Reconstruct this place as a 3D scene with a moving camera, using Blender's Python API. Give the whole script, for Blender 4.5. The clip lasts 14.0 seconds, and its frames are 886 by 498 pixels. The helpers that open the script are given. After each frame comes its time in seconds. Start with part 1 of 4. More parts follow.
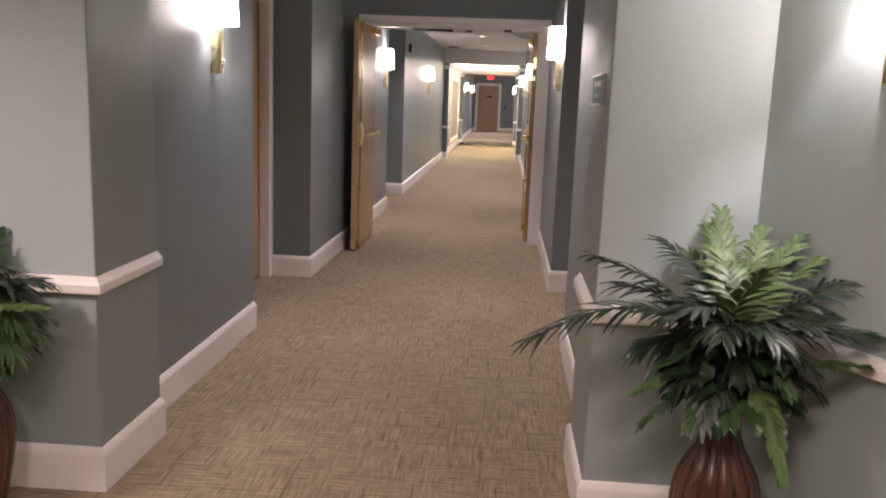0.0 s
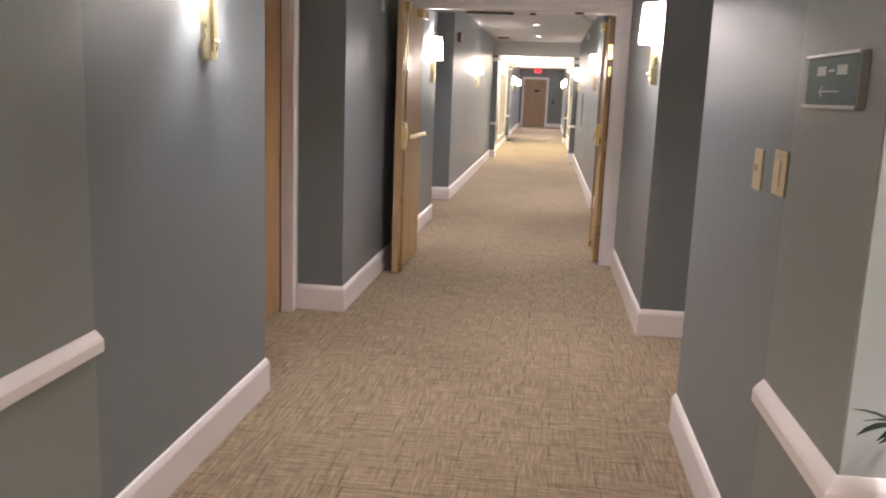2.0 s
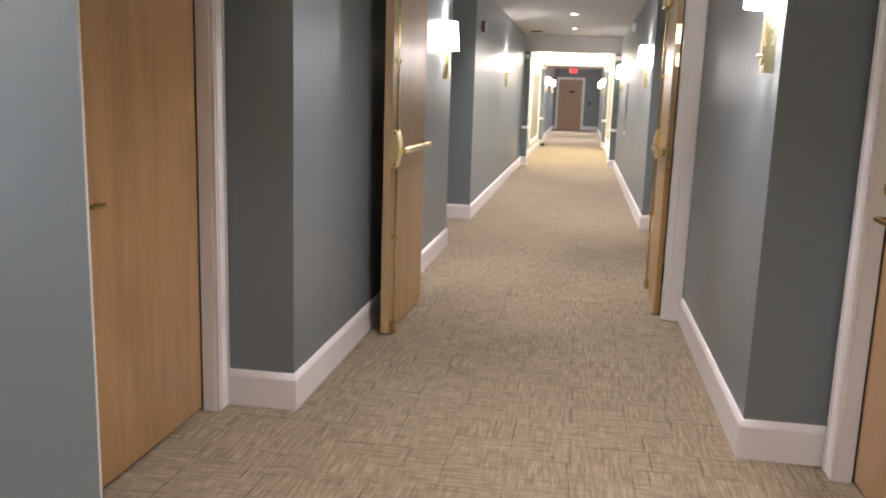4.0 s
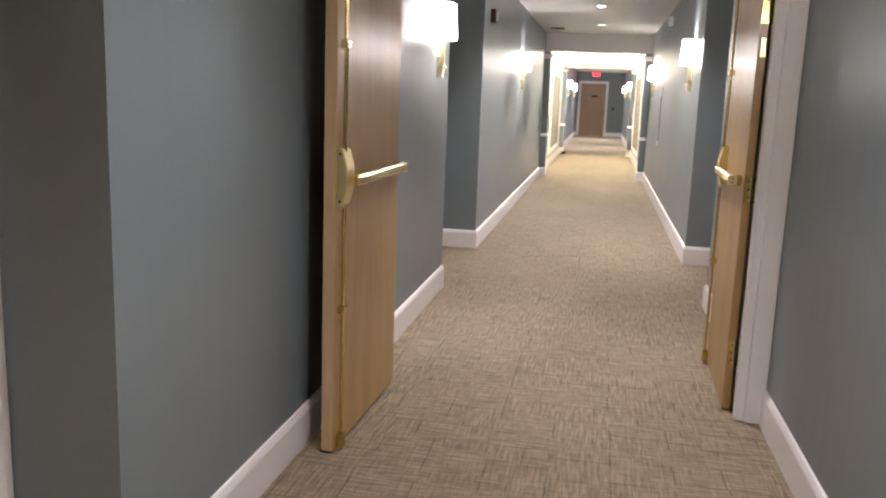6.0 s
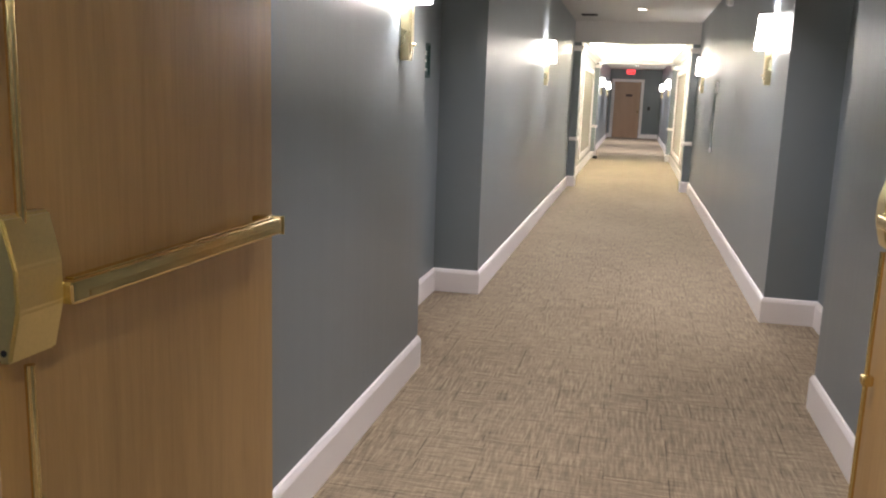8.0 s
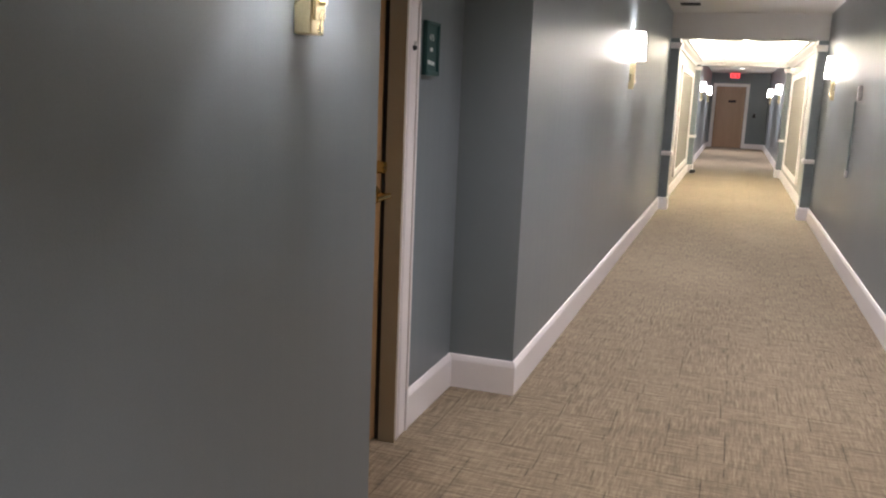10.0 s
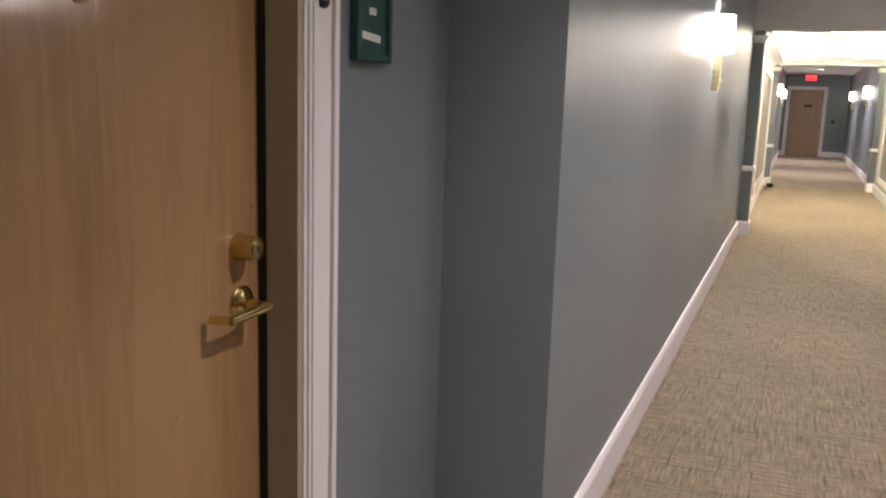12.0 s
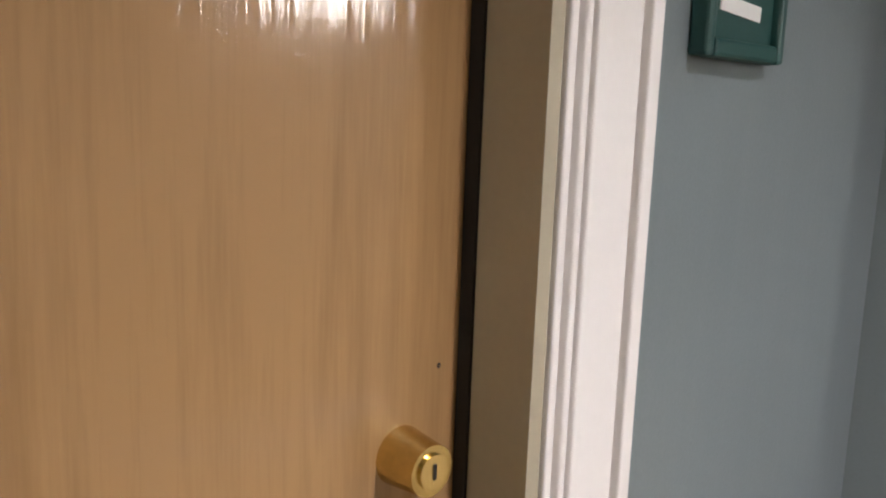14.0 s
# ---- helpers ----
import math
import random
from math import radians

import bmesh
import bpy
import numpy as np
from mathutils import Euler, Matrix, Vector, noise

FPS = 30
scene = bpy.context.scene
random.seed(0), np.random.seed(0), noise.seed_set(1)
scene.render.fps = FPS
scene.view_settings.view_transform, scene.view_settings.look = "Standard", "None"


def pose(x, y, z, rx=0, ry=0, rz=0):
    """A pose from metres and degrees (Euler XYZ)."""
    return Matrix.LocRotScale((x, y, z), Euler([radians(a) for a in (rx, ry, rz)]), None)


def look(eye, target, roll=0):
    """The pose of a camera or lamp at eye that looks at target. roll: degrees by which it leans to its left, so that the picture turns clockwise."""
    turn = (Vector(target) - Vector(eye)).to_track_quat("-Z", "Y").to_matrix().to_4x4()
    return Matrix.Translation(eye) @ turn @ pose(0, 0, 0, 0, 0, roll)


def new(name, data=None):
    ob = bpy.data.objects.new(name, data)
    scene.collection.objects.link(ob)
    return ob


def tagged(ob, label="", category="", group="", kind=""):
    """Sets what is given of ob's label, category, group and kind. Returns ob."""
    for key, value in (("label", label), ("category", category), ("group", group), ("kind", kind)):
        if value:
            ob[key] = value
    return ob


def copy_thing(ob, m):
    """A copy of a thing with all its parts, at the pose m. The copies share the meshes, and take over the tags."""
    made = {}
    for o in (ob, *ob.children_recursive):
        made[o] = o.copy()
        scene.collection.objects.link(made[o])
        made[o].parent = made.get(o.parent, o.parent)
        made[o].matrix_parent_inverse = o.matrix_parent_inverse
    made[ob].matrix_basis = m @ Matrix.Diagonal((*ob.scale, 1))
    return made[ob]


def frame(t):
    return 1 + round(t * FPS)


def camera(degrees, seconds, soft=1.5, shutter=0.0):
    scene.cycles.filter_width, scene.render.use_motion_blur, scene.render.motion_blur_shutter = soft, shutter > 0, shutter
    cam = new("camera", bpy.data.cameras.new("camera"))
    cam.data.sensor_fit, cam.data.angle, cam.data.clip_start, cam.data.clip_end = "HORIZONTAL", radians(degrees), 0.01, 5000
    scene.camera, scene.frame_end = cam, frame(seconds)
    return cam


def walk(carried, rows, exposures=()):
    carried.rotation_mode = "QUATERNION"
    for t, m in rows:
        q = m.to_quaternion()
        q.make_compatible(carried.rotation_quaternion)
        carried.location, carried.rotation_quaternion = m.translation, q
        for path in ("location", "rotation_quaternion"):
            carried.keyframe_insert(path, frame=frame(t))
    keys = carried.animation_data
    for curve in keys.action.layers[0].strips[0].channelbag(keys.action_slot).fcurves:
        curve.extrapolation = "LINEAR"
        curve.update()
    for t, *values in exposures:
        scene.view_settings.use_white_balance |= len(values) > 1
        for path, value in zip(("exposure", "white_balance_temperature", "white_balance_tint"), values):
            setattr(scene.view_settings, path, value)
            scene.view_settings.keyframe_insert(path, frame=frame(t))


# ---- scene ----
cam = camera(56.0, 14.0, soft=2.1)
PATH = [
    (0, (0.026, -0.366, 1.394), (-0.106, 1.597, 1.038), 2.2),
    (0.5, (-0.026, -0.132, 1.415), (-0.139, 1.832, 1.052), 2.3),
    (1, (-0.096, 0.122, 1.396), (-0.273, 2.081, 1.03), 2.4),
    (1.5, (-0.14, 0.427, 1.403), (-0.378, 2.378, 1.034), 2.1),
    (2, (-0.197, 0.829, 1.395), (-0.425, 2.78, 1.022), 2.2),
    (2.5, (-0.233, 1.21, 1.376), (-0.479, 3.159, 1.004), 2.2),
    (3, (-0.239, 1.623, 1.384), (-0.541, 3.565, 1.012), 1.9),
    (3.2, (-0.257, 1.812, 1.373), (-0.56, 3.753, 1.001), 1.9),
    (5.3, (-0.274, 3.64, 1.362), (-0.621, 5.576, 0.998), 1.9),
    (5.5, (-0.29, 3.777, 1.368), (-0.649, 5.71, 1.004), 2.1),
    (6, (-0.35, 4.158, 1.355), (-0.704, 6.093, 0.993), 2.1),
    (6.5, (-0.435, 4.614, 1.373), (-0.731, 6.558, 1.007), 2.4),
    (7, (-0.447, 5.08, 1.36), (-0.775, 7.019, 0.997), 2.2),
    (7.5, (-0.44, 5.59, 1.355), (-0.841, 7.516, 0.992), 2.2),
    (8, (-0.444, 6.079, 1.334), (-0.869, 7.999, 0.97), 2.0),
    (8.5, (-0.455, 6.548, 1.331), (-0.921, 8.459, 0.967), 2.2),
    (9, (-0.48, 7.026, 1.365), (-1.001, 8.923, 1.001), 2.1),
    (9.2, (-0.491, 7.214, 1.355), (-1.054, 9.099, 0.993), 2.0),
    (11.5, (-0.766, 9.202, 1.374), (-1.444, 11.049, 1.014), 2.3),
    (12, (-0.88, 9.559, 1.359), (-1.639, 11.375, 1.008), 1.8),
    (12.5, (-1.01, 9.884, 1.382), (-1.965, 11.603, 1.019), 1.5),
    (13, (-1.136, 10.139, 1.382), (-2.295, 11.731, 1.033), 1.4),
    (13.5, (-1.211, 10.296, 1.383), (-2.561, 11.735, 1.054), 1.2),
    (14, (-1.281, 10.345, 1.373), (-2.73, 11.684, 1.047), 2.1),
]
walk(cam, [(t, look(eye, aim, roll)) for t, eye, aim, roll in PATH], exposures=[(0, 1.59, 6900, 19), (1, 1.91, 6900, 19), (1.5, 2.02, 6900, 18), (2.5, 1.95, 6750, 15), (3, 2.22, 6650, 13), (5.5, 2.08, 6500, 11), (6.5, 2.08, 6500, 11), (7.5, 1.85, 6500, 11), (8, 1.8, 6500, 11), (9, 1.68, 6200, 11), (11.5, 1.52, 6950, 16), (12, 1.56, 6700, 14), (12.5, 1.95, 6550, 11), (13, 2.28, 6450, 10), (13.5, 2.42, 6450, 9), (14, 2.48, 6500, 6)])

# ---- light ----
world = bpy.data.worlds.new("world")
scene.world = world
world.use_nodes = True
world.node_tree.nodes["Background"].inputs[0].default_value = (0.5, 0.55, 0.6, 1)
world.node_tree.nodes["Background"].inputs[1].default_value = 0.02

SCONCE_W = 13.5
SHADE_GLOW = 12.0
DOWN_W = 37.0
LOBBY_W = 92.0
BAY_W = 50.0
COVE_W = 55.0
FAR_W = 125.0
COOL = (0.98, 0.92, 0.98)
WARM = (1.0, 0.965, 0.78)


def lamp(name, kind, power, colour, m, size=0.05, size_y=None, spot=None):
    data = bpy.data.lights.new(name, kind)
    data.energy, data.color = power, colour
    if kind == "AREA":
        data.shape, data.size = "DISK", size
        if size_y:
            data.shape, data.size_y = "RECTANGLE", size_y
    else:
        data.shadow_soft_size = size
    if spot:
        data.spot_size, data.spot_blend = radians(spot), 0.85
    ob = new(name, data)
    ob.matrix_world = m
    return ob


# ---- materials ----
def material(name, colour, rough=0.5, metal=0.0, vary=0.06, scale=3.0, fine=60.0, bump=0.05, spec=0.5, coat=0.0, streak=0.0):
    """A painted or plain surface: two scales of colour and gloss variation and a fine relief."""
    mat = bpy.data.materials.new(name)
    mat.use_nodes = True
    nt = mat.node_tree
    n, l = nt.nodes, nt.links
    b = n["Principled BSDF"]
    b.inputs["Metallic"].default_value = metal
    b.inputs["Specular IOR Level"].default_value = spec
    b.inputs["Coat Weight"].default_value = coat
    b.inputs["Coat Roughness"].default_value = 0.12
    geo = n.new("ShaderNodeTexCoord")
    big, small = n.new("ShaderNodeTexNoise"), n.new("ShaderNodeTexNoise")
    big.inputs["Scale"].default_value, small.inputs["Scale"].default_value = scale, fine
    big.inputs["Detail"].default_value = 4
    l.new(geo.outputs["Object"], big.inputs["Vector"])
    l.new(geo.outputs["Object"], small.inputs["Vector"])
    add = n.new("ShaderNodeMath")
    add.operation = "ADD"
    l.new(big.outputs["Fac"], add.inputs[0])
    l.new(small.outputs["Fac"], add.inputs[1])
    ramp = n.new("ShaderNodeMapRange")
    ramp.inputs["From Min"].default_value, ramp.inputs["From Max"].default_value = 0.6, 1.4
    ramp.inputs["To Min"].default_value, ramp.inputs["To Max"].default_value = 1 - vary, 1 + vary
    l.new(add.outputs[0], ramp.inputs["Value"])
    mul = n.new("ShaderNodeVectorMath")
    mul.operation = "SCALE"
    mul.inputs[0].default_value = colour
    l.new(ramp.outputs[0], mul.inputs["Scale"])
    l.new(mul.outputs[0], b.inputs["Base Color"])
    r = n.new("ShaderNodeMapRange")
    r.inputs["To Min"].default_value, r.inputs["To Max"].default_value = rough * 0.85, min(1, rough * 1.15)
    l.new(big.outputs["Fac"], r.inputs["Value"])
    l.new(r.outputs[0], b.inputs["Roughness"])
    if bump:
        bp = n.new("ShaderNodeBump")
        bp.inputs["Strength"].default_value, bp.inputs["Distance"].default_value = bump, 0.002
        l.new(small.outputs["Fac"], bp.inputs["Height"])
        l.new(bp.outputs[0], b.inputs["Normal"])
        if streak:
            mp, st, b2 = n.new("ShaderNodeMapping"), n.new("ShaderNodeTexNoise"), n.new("ShaderNodeBump")
            mp.inputs["Scale"].default_value = (10, 10, 0.30)
            st.inputs["Scale"].default_value, st.inputs["Detail"].default_value = 1, 3
            b2.inputs["Strength"].default_value, b2.inputs["Distance"].default_value = streak, 0.004
            l.new(geo.outputs["Object"], mp.inputs["Vector"])
            l.new(mp.outputs[0], st.inputs["Vector"])
            l.new(st.outputs["Fac"], b2.inputs["Height"])
            l.new(bp.outputs[0], b2.inputs["Normal"])
            l.new(b2.outputs[0], b.inputs["Normal"])
    return mat


def glow(name, colour, strength, base=(0.8, 0.8, 0.8)):
    mat = bpy.data.materials.new(name)
    mat.use_nodes = True
    b = mat.node_tree.nodes["Principled BSDF"]
    b.inputs["Base Color"].default_value = (*base, 1)
    b.inputs["Emission Color"].default_value = (*colour, 1)
    b.inputs["Emission Strength"].default_value = strength
    b.inputs["Roughness"].default_value = 0.4
    return mat


def wood(name, dark, light, rough=0.32, coat=0.12, spec=0.5, wave=0.5):
    """Veneer with upright grain: long streaks, fine pores and slow cathedral figure."""
    mat = bpy.data.materials.new(name)
    mat.use_nodes = True
    nt = mat.node_tree
    n, l = nt.nodes, nt.links
    b = n["Principled BSDF"]
    tc = n.new("ShaderNodeTexCoord")

    def streak(sx, sz, detail, dist):
        mp = n.new("ShaderNodeMapping")
        mp.inputs["Scale"].default_value = (sx, sx, sz)
        l.new(tc.outputs["Object"], mp.inputs["Vector"])
        t = n.new("ShaderNodeTexNoise")
        t.inputs["Scale"].default_value, t.inputs["Detail"].default_value, t.inputs["Distortion"].default_value = 1, detail, dist
        l.new(mp.outputs[0], t.inputs["Vector"])
        return t.outputs["Fac"]

    wide, mid, pores = streak(7, 0.8, 3, 0.6), streak(48, 3.2, 4, 0.7), streak(280, 14, 2, 0)
    m1, m2 = n.new("ShaderNodeMath"), n.new("ShaderNodeMath")
    m1.operation = m2.operation = "MULTIPLY_ADD"
    m1.inputs[1].default_value, m2.inputs[1].default_value = 0.66, 0.38
    l.new(mid, m1.inputs[0])
    l.new(wide, m1.inputs[2])
    l.new(pores, m2.inputs[0])
    l.new(m1.outputs[0], m2.inputs[2])
    rp = n.new("ShaderNodeValToRGB")
    rp.color_ramp.elements[0].position, rp.color_ramp.elements[1].position = 0.30, 0.57
    rp.color_ramp.elements[0].color, rp.color_ramp.elements[1].color = (*dark, 1), (*light, 1)
    sc = n.new("ShaderNodeMath")
    sc.operation = "MULTIPLY"
    sc.inputs[1].default_value = 0.5
    l.new(m2.outputs[0], sc.inputs[0])
    l.new(sc.outputs[0], rp.inputs["Fac"])
    l.new(rp.outputs["Color"], b.inputs["Base Color"])
    b.inputs["Roughness"].default_value = rough
    b.inputs["Specular IOR Level"].default_value = spec
    b.inputs["Coat Weight"].default_value, b.inputs["Coat Roughness"].default_value = (0.75 if coat < 0.2 else 0.5), coat
    bp = n.new("ShaderNodeBump")
    bp.inputs["Strength"].default_value, bp.inputs["Distance"].default_value = 0.12, 0.001
    l.new(pores, bp.inputs["Height"])
    l.new(bp.outputs[0], b.inputs["Normal"])
    ripple = n.new("ShaderNodeBump")
    ripple.inputs["Strength"].default_value, ripple.inputs["Distance"].default_value = wave, 0.0022
    l.new(streak(85, 5, 3, 0.4), ripple.inputs["Height"])
    l.new(ripple.outputs[0], b.inputs["Coat Normal"])
    return mat


def carpet_material():
    """Woven tile carpet: patches of threads that run along or across, with flecked dark and light yarn."""
    mat = bpy.data.materials.new("carpet")
    mat.use_nodes = True
    nt = mat.node_tree
    n, l = nt.nodes, nt.links
    b = n["Principled BSDF"]
    tc = n.new("ShaderNodeTexCoord")

    def mapped(scale, off=(0, 0, 0)):
        mp = n.new("ShaderNodeMapping")
        mp.inputs["Scale"].default_value, mp.inputs["Location"].default_value = scale, off
        l.new(tc.outputs["Object"], mp.inputs["Vector"])
        return mp.outputs[0]

    def noise_at(vec, detail=2, rough=0.6):
        t = n.new("ShaderNodeTexNoise")
        t.inputs["Scale"].default_value, t.inputs["Detail"].default_value, t.inputs["Roughness"].default_value = 1, detail, rough
        l.new(vec, t.inputs["Vector"])
        return t.outputs["Fac"]

    def mixed(fac, a, c):
        m = n.new("ShaderNodeMix")
        m.data_type = "FLOAT"
        l.new(fac, m.inputs["Factor"])
        l.new(a, m.inputs[2])
        l.new(c, m.inputs[3])
        return m.outputs[0]

    def ramped(v, lo, hi):
        m = n.new("ShaderNodeMapRange")
        m.interpolation_type = "SMOOTHSTEP"
        m.inputs["From Min"].default_value, m.inputs["From Max"].default_value = lo, hi
        l.new(v, m.inputs["Value"])
        return m.outputs[0]

    def times(a, c):
        m = n.new("ShaderNodeMath")
        m.operation = "MULTIPLY"
        l.new(a, m.inputs[0])
        l.new(c, m.inputs[1])
        return m.outputs[0]

    def patches(width, height, offset, angle, shift):
        """Staggered patches of one weave: their random value and the line round them."""
        w = n.new("ShaderNodeTexBrick")
        w.offset, w.squash, w.offset_frequency, w.squash_frequency = offset, 0.62, 2, 3
        w.inputs["Color1"].default_value, w.inputs["Color2"].default_value = (0, 0, 0, 1), (1, 1, 1, 1)
        w.inputs["Mortar"].default_value = (0.5, 0.5, 0.5, 1)
        w.inputs["Scale"].default_value, w.inputs["Mortar Size"].default_value, w.inputs["Mortar Smooth"].default_value = 1.0, 0.005, 1.0
        w.inputs["Brick Width"].default_value, w.inputs["Row Height"].default_value = width, height
        turned = n.new("ShaderNodeMapping")
        turned.inputs["Rotation"].default_value, turned.inputs["Location"].default_value = (0, 0, radians(angle)), shift
        l.new(tc.outputs["Object"], turned.inputs["Vector"])
        l.new(turned.outputs[0], w.inputs["Vector"])
        return w

    tall, wide = patches(0.44, 0.23, 0.37, 90, (0, 0, 0)), patches(0.30, 0.17, 0.43, 0, (0.11, 0.05, 0))
    which = ramped(noise_at(mapped((2.1, 2.5, 1), (7, 2, 0)), 2), 0.48, 0.52)
    turn = ramped(mixed(which, tall.outputs["Color"], wide.outputs["Color"]), 0.42, 0.58)
    lines = mixed(which, tall.outputs["Fac"], wide.outputs["Fac"])
    along, across = noise_at(mapped((82, 7, 1)), 3, 0.6), noise_at(mapped((7, 82, 1)), 3, 0.6)
    fine_along, fine_across = noise_at(mapped((190, 22, 1)), 2), noise_at(mapped((22, 190, 1)), 2)
    main, other = mixed(turn, along, across), mixed(turn, across, along)
    seams = times(lines, ramped(noise_at(mapped((5, 5, 1), (4, 4, 0)), 2), 0.36, 0.56))
    tuft = noise_at(mapped((420, 420, 1)), 1)
    broad = noise_at(mapped((1.3, 0.9, 1)), 3)
    acc = None
    for v, w in ((main, 1.14), (other, 0.58), (fine_along, 0.17), (fine_across, 0.17), (seams, -0.40), (tuft, 0.05), (broad, 0.28)):
        m = n.new("ShaderNodeMath")
        m.operation = "MULTIPLY_ADD"
        l.new(v, m.inputs[0])
        m.inputs[1].default_value = w
        if acc is None:
            m.inputs[2].default_value = -0.62
        else:
            l.new(acc, m.inputs[2])
        acc = m.outputs[0]
    rp = n.new("ShaderNodeValToRGB")
    e = rp.color_ramp.elements
    e[0].position, e[0].color = 0.2, (0.098, 0.071, 0.041, 1)
    e[1].position, e[1].color = 0.82, (0.333, 0.264, 0.172, 1)
    mid = e.new(0.5)
    mid.color = (0.200, 0.154, 0.100, 1)
    l.new(acc, rp.inputs["Fac"])
    l.new(rp.outputs["Color"], b.inputs["Base Color"])
    b.inputs["Roughness"].default_value = 0.95
    b.inputs["Specular IOR Level"].default_value = 0.1
    b.inputs["Sheen Weight"].default_value = 0.15
    bp = n.new("ShaderNodeBump")
    bp.inputs["Strength"].default_value, bp.inputs["Distance"].default_value = 0.4, 0.004
    l.new(acc, bp.inputs["Height"])
    l.new(bp.outputs[0], b.inputs["Normal"])
    return mat


def shade_material():
    """A white glass shade lit from inside."""
    return glow("lit shade", (1.0, 0.93, 0.90), SHADE_GLOW)


PIER = material("grey green pier paint", (0.250, 0.280, 0.270), 0.4, vary=0.05, scale=1.2, fine=220, bump=0.10, streak=0.2)
PAINT = material("blue grey wall paint", (0.184, 0.215, 0.228), 0.36, vary=0.05, scale=1.2, fine=220, bump=0.10, streak=0.40)
SAGE = material("pale sage wall paint", (0.425, 0.49, 0.492), 0.55, vary=0.04, scale=1.0, fine=220, bump=0.08)
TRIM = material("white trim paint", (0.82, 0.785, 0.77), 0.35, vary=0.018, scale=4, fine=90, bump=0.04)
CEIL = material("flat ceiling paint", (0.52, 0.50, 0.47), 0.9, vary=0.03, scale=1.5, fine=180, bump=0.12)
LOWER = material("grey green wall paint", (0.29, 0.345, 0.34), 0.45, vary=0.05, scale=1.2, fine=220, bump=0.10)
CREAM = material("cream wall paint", (0.45, 0.44, 0.42), 0.6, vary=0.04, scale=1.5, fine=200, bump=0.06)
TAN = material("tan wall fabric", (0.25, 0.23, 0.195), 0.8, vary=0.08, scale=3, fine=260, bump=0.2)
CARPET = carpet_material()
MAPLE = wood("maple veneer", (0.290, 0.165, 0.070), (0.430, 0.256, 0.117), 0.40, 0.10, 0.18, 0.38)
FIRE = wood("fire door veneer", (0.300, 0.172, 0.053), (0.425, 0.260, 0.092), 0.42, 0.2)
REDWOOD = wood("red brown veneer", (0.31, 0.178, 0.100), (0.40, 0.245, 0.145), 0.4, 0.3)
EDGE = wood("maple edge band", (0.37, 0.245, 0.125), (0.49, 0.335, 0.18), 0.4)
SATIN = material("satin brass", (0.74, 0.62, 0.31), 0.34, metal=1.0, vary=0.06, scale=12, fine=200, bump=0.02)
BRASS = material("polished brass", (0.74, 0.58, 0.265), 0.17, metal=1.0, vary=0.06, scale=12, fine=200, bump=0.02)
PALE_BRASS = material("pale brass", (0.70, 0.60, 0.36), 0.28, metal=1.0, vary=0.08, scale=14, fine=200, bump=0.02)
PRINT = material("faded sign lettering", (0.46, 0.52, 0.49), 0.5, bump=0.0)
DULL = material("worn brass", (0.62, 0.47, 0.19), 0.19, metal=1.0, vary=0.12, scale=20, fine=200, bump=0.03)
JAMB = material("taupe metal frame", (0.40, 0.355, 0.26), 0.45, vary=0.04, scale=3, fine=120, bump=0.03)
# black for the painted shade in door gaps; the vent's own colour too
GAP_VENT_BLACK = material("black of shaded gaps and vent", (0.008, 0.007, 0.006), 0.7, bump=0.0)
SHADE = shade_material()
GREEN = material("dark green sign plastic", (0.011, 0.056, 0.050), 0.46, vary=0.1, scale=10, fine=150, bump=0.03)
WHITE = material("white plastic", (0.75, 0.74, 0.72), 0.4, vary=0.03, bump=0.02)
IVORY = material("ivory plastic", (0.62, 0.52, 0.33), 0.35, vary=0.04, bump=0.02)
BLACK = material("black plastic", (0.02, 0.02, 0.02), 0.4, bump=0.02)
STEEL = material("brushed steel", (0.5, 0.5, 0.48), 0.3, metal=1.0, vary=0.05, bump=0.02)
CLAY = material("red brown glaze", (0.068, 0.024, 0.014), 0.3, vary=0.35, scale=9, fine=80, bump=0.15, coat=0.4)
GROOVE = material("dark glaze groove", (0.03, 0.012, 0.008), 0.5, vary=0.2, bump=0.1)
LEAF_DARK = material("dark palm leaf", (0.018, 0.034, 0.020), 0.42, vary=0.35, scale=14, fine=120, bump=0.1)
LEAF_MID = material("mid green leaf", (0.035, 0.07, 0.022), 0.42, vary=0.35, scale=14, fine=120, bump=0.1)
LEAF_IVY = material("deep green small leaf", (0.016, 0.036, 0.013), 0.5, vary=0.4, scale=14, fine=120, bump=0.1)
LEAF_PALE = material("pale green leaf", (0.085, 0.14, 0.05), 0.45, vary=0.3, scale=16, fine=120, bump=0.1)
STEM = material("plant stem", (0.10, 0.085, 0.04), 0.6, vary=0.2, bump=0.1)
RED = material("fire red plastic", (0.075, 0.010, 0.009), 0.4, bump=0.02)
LAMP_ON = glow("lamp lens", (1.0, 0.93, 0.82), 6.0)
BAY_ON = glow("bay lamp bowl", (1.0, 0.92, 0.76), 12.0)
EXIT_RED = glow("exit sign face", (1.0, 0.02, 0.03), 0.55, (0.3, 0.01, 0.01))
EXIT_TEXT = glow("exit letters", (1.0, 0.10, 0.10), 0.9, (0.5, 0.1, 0.1))


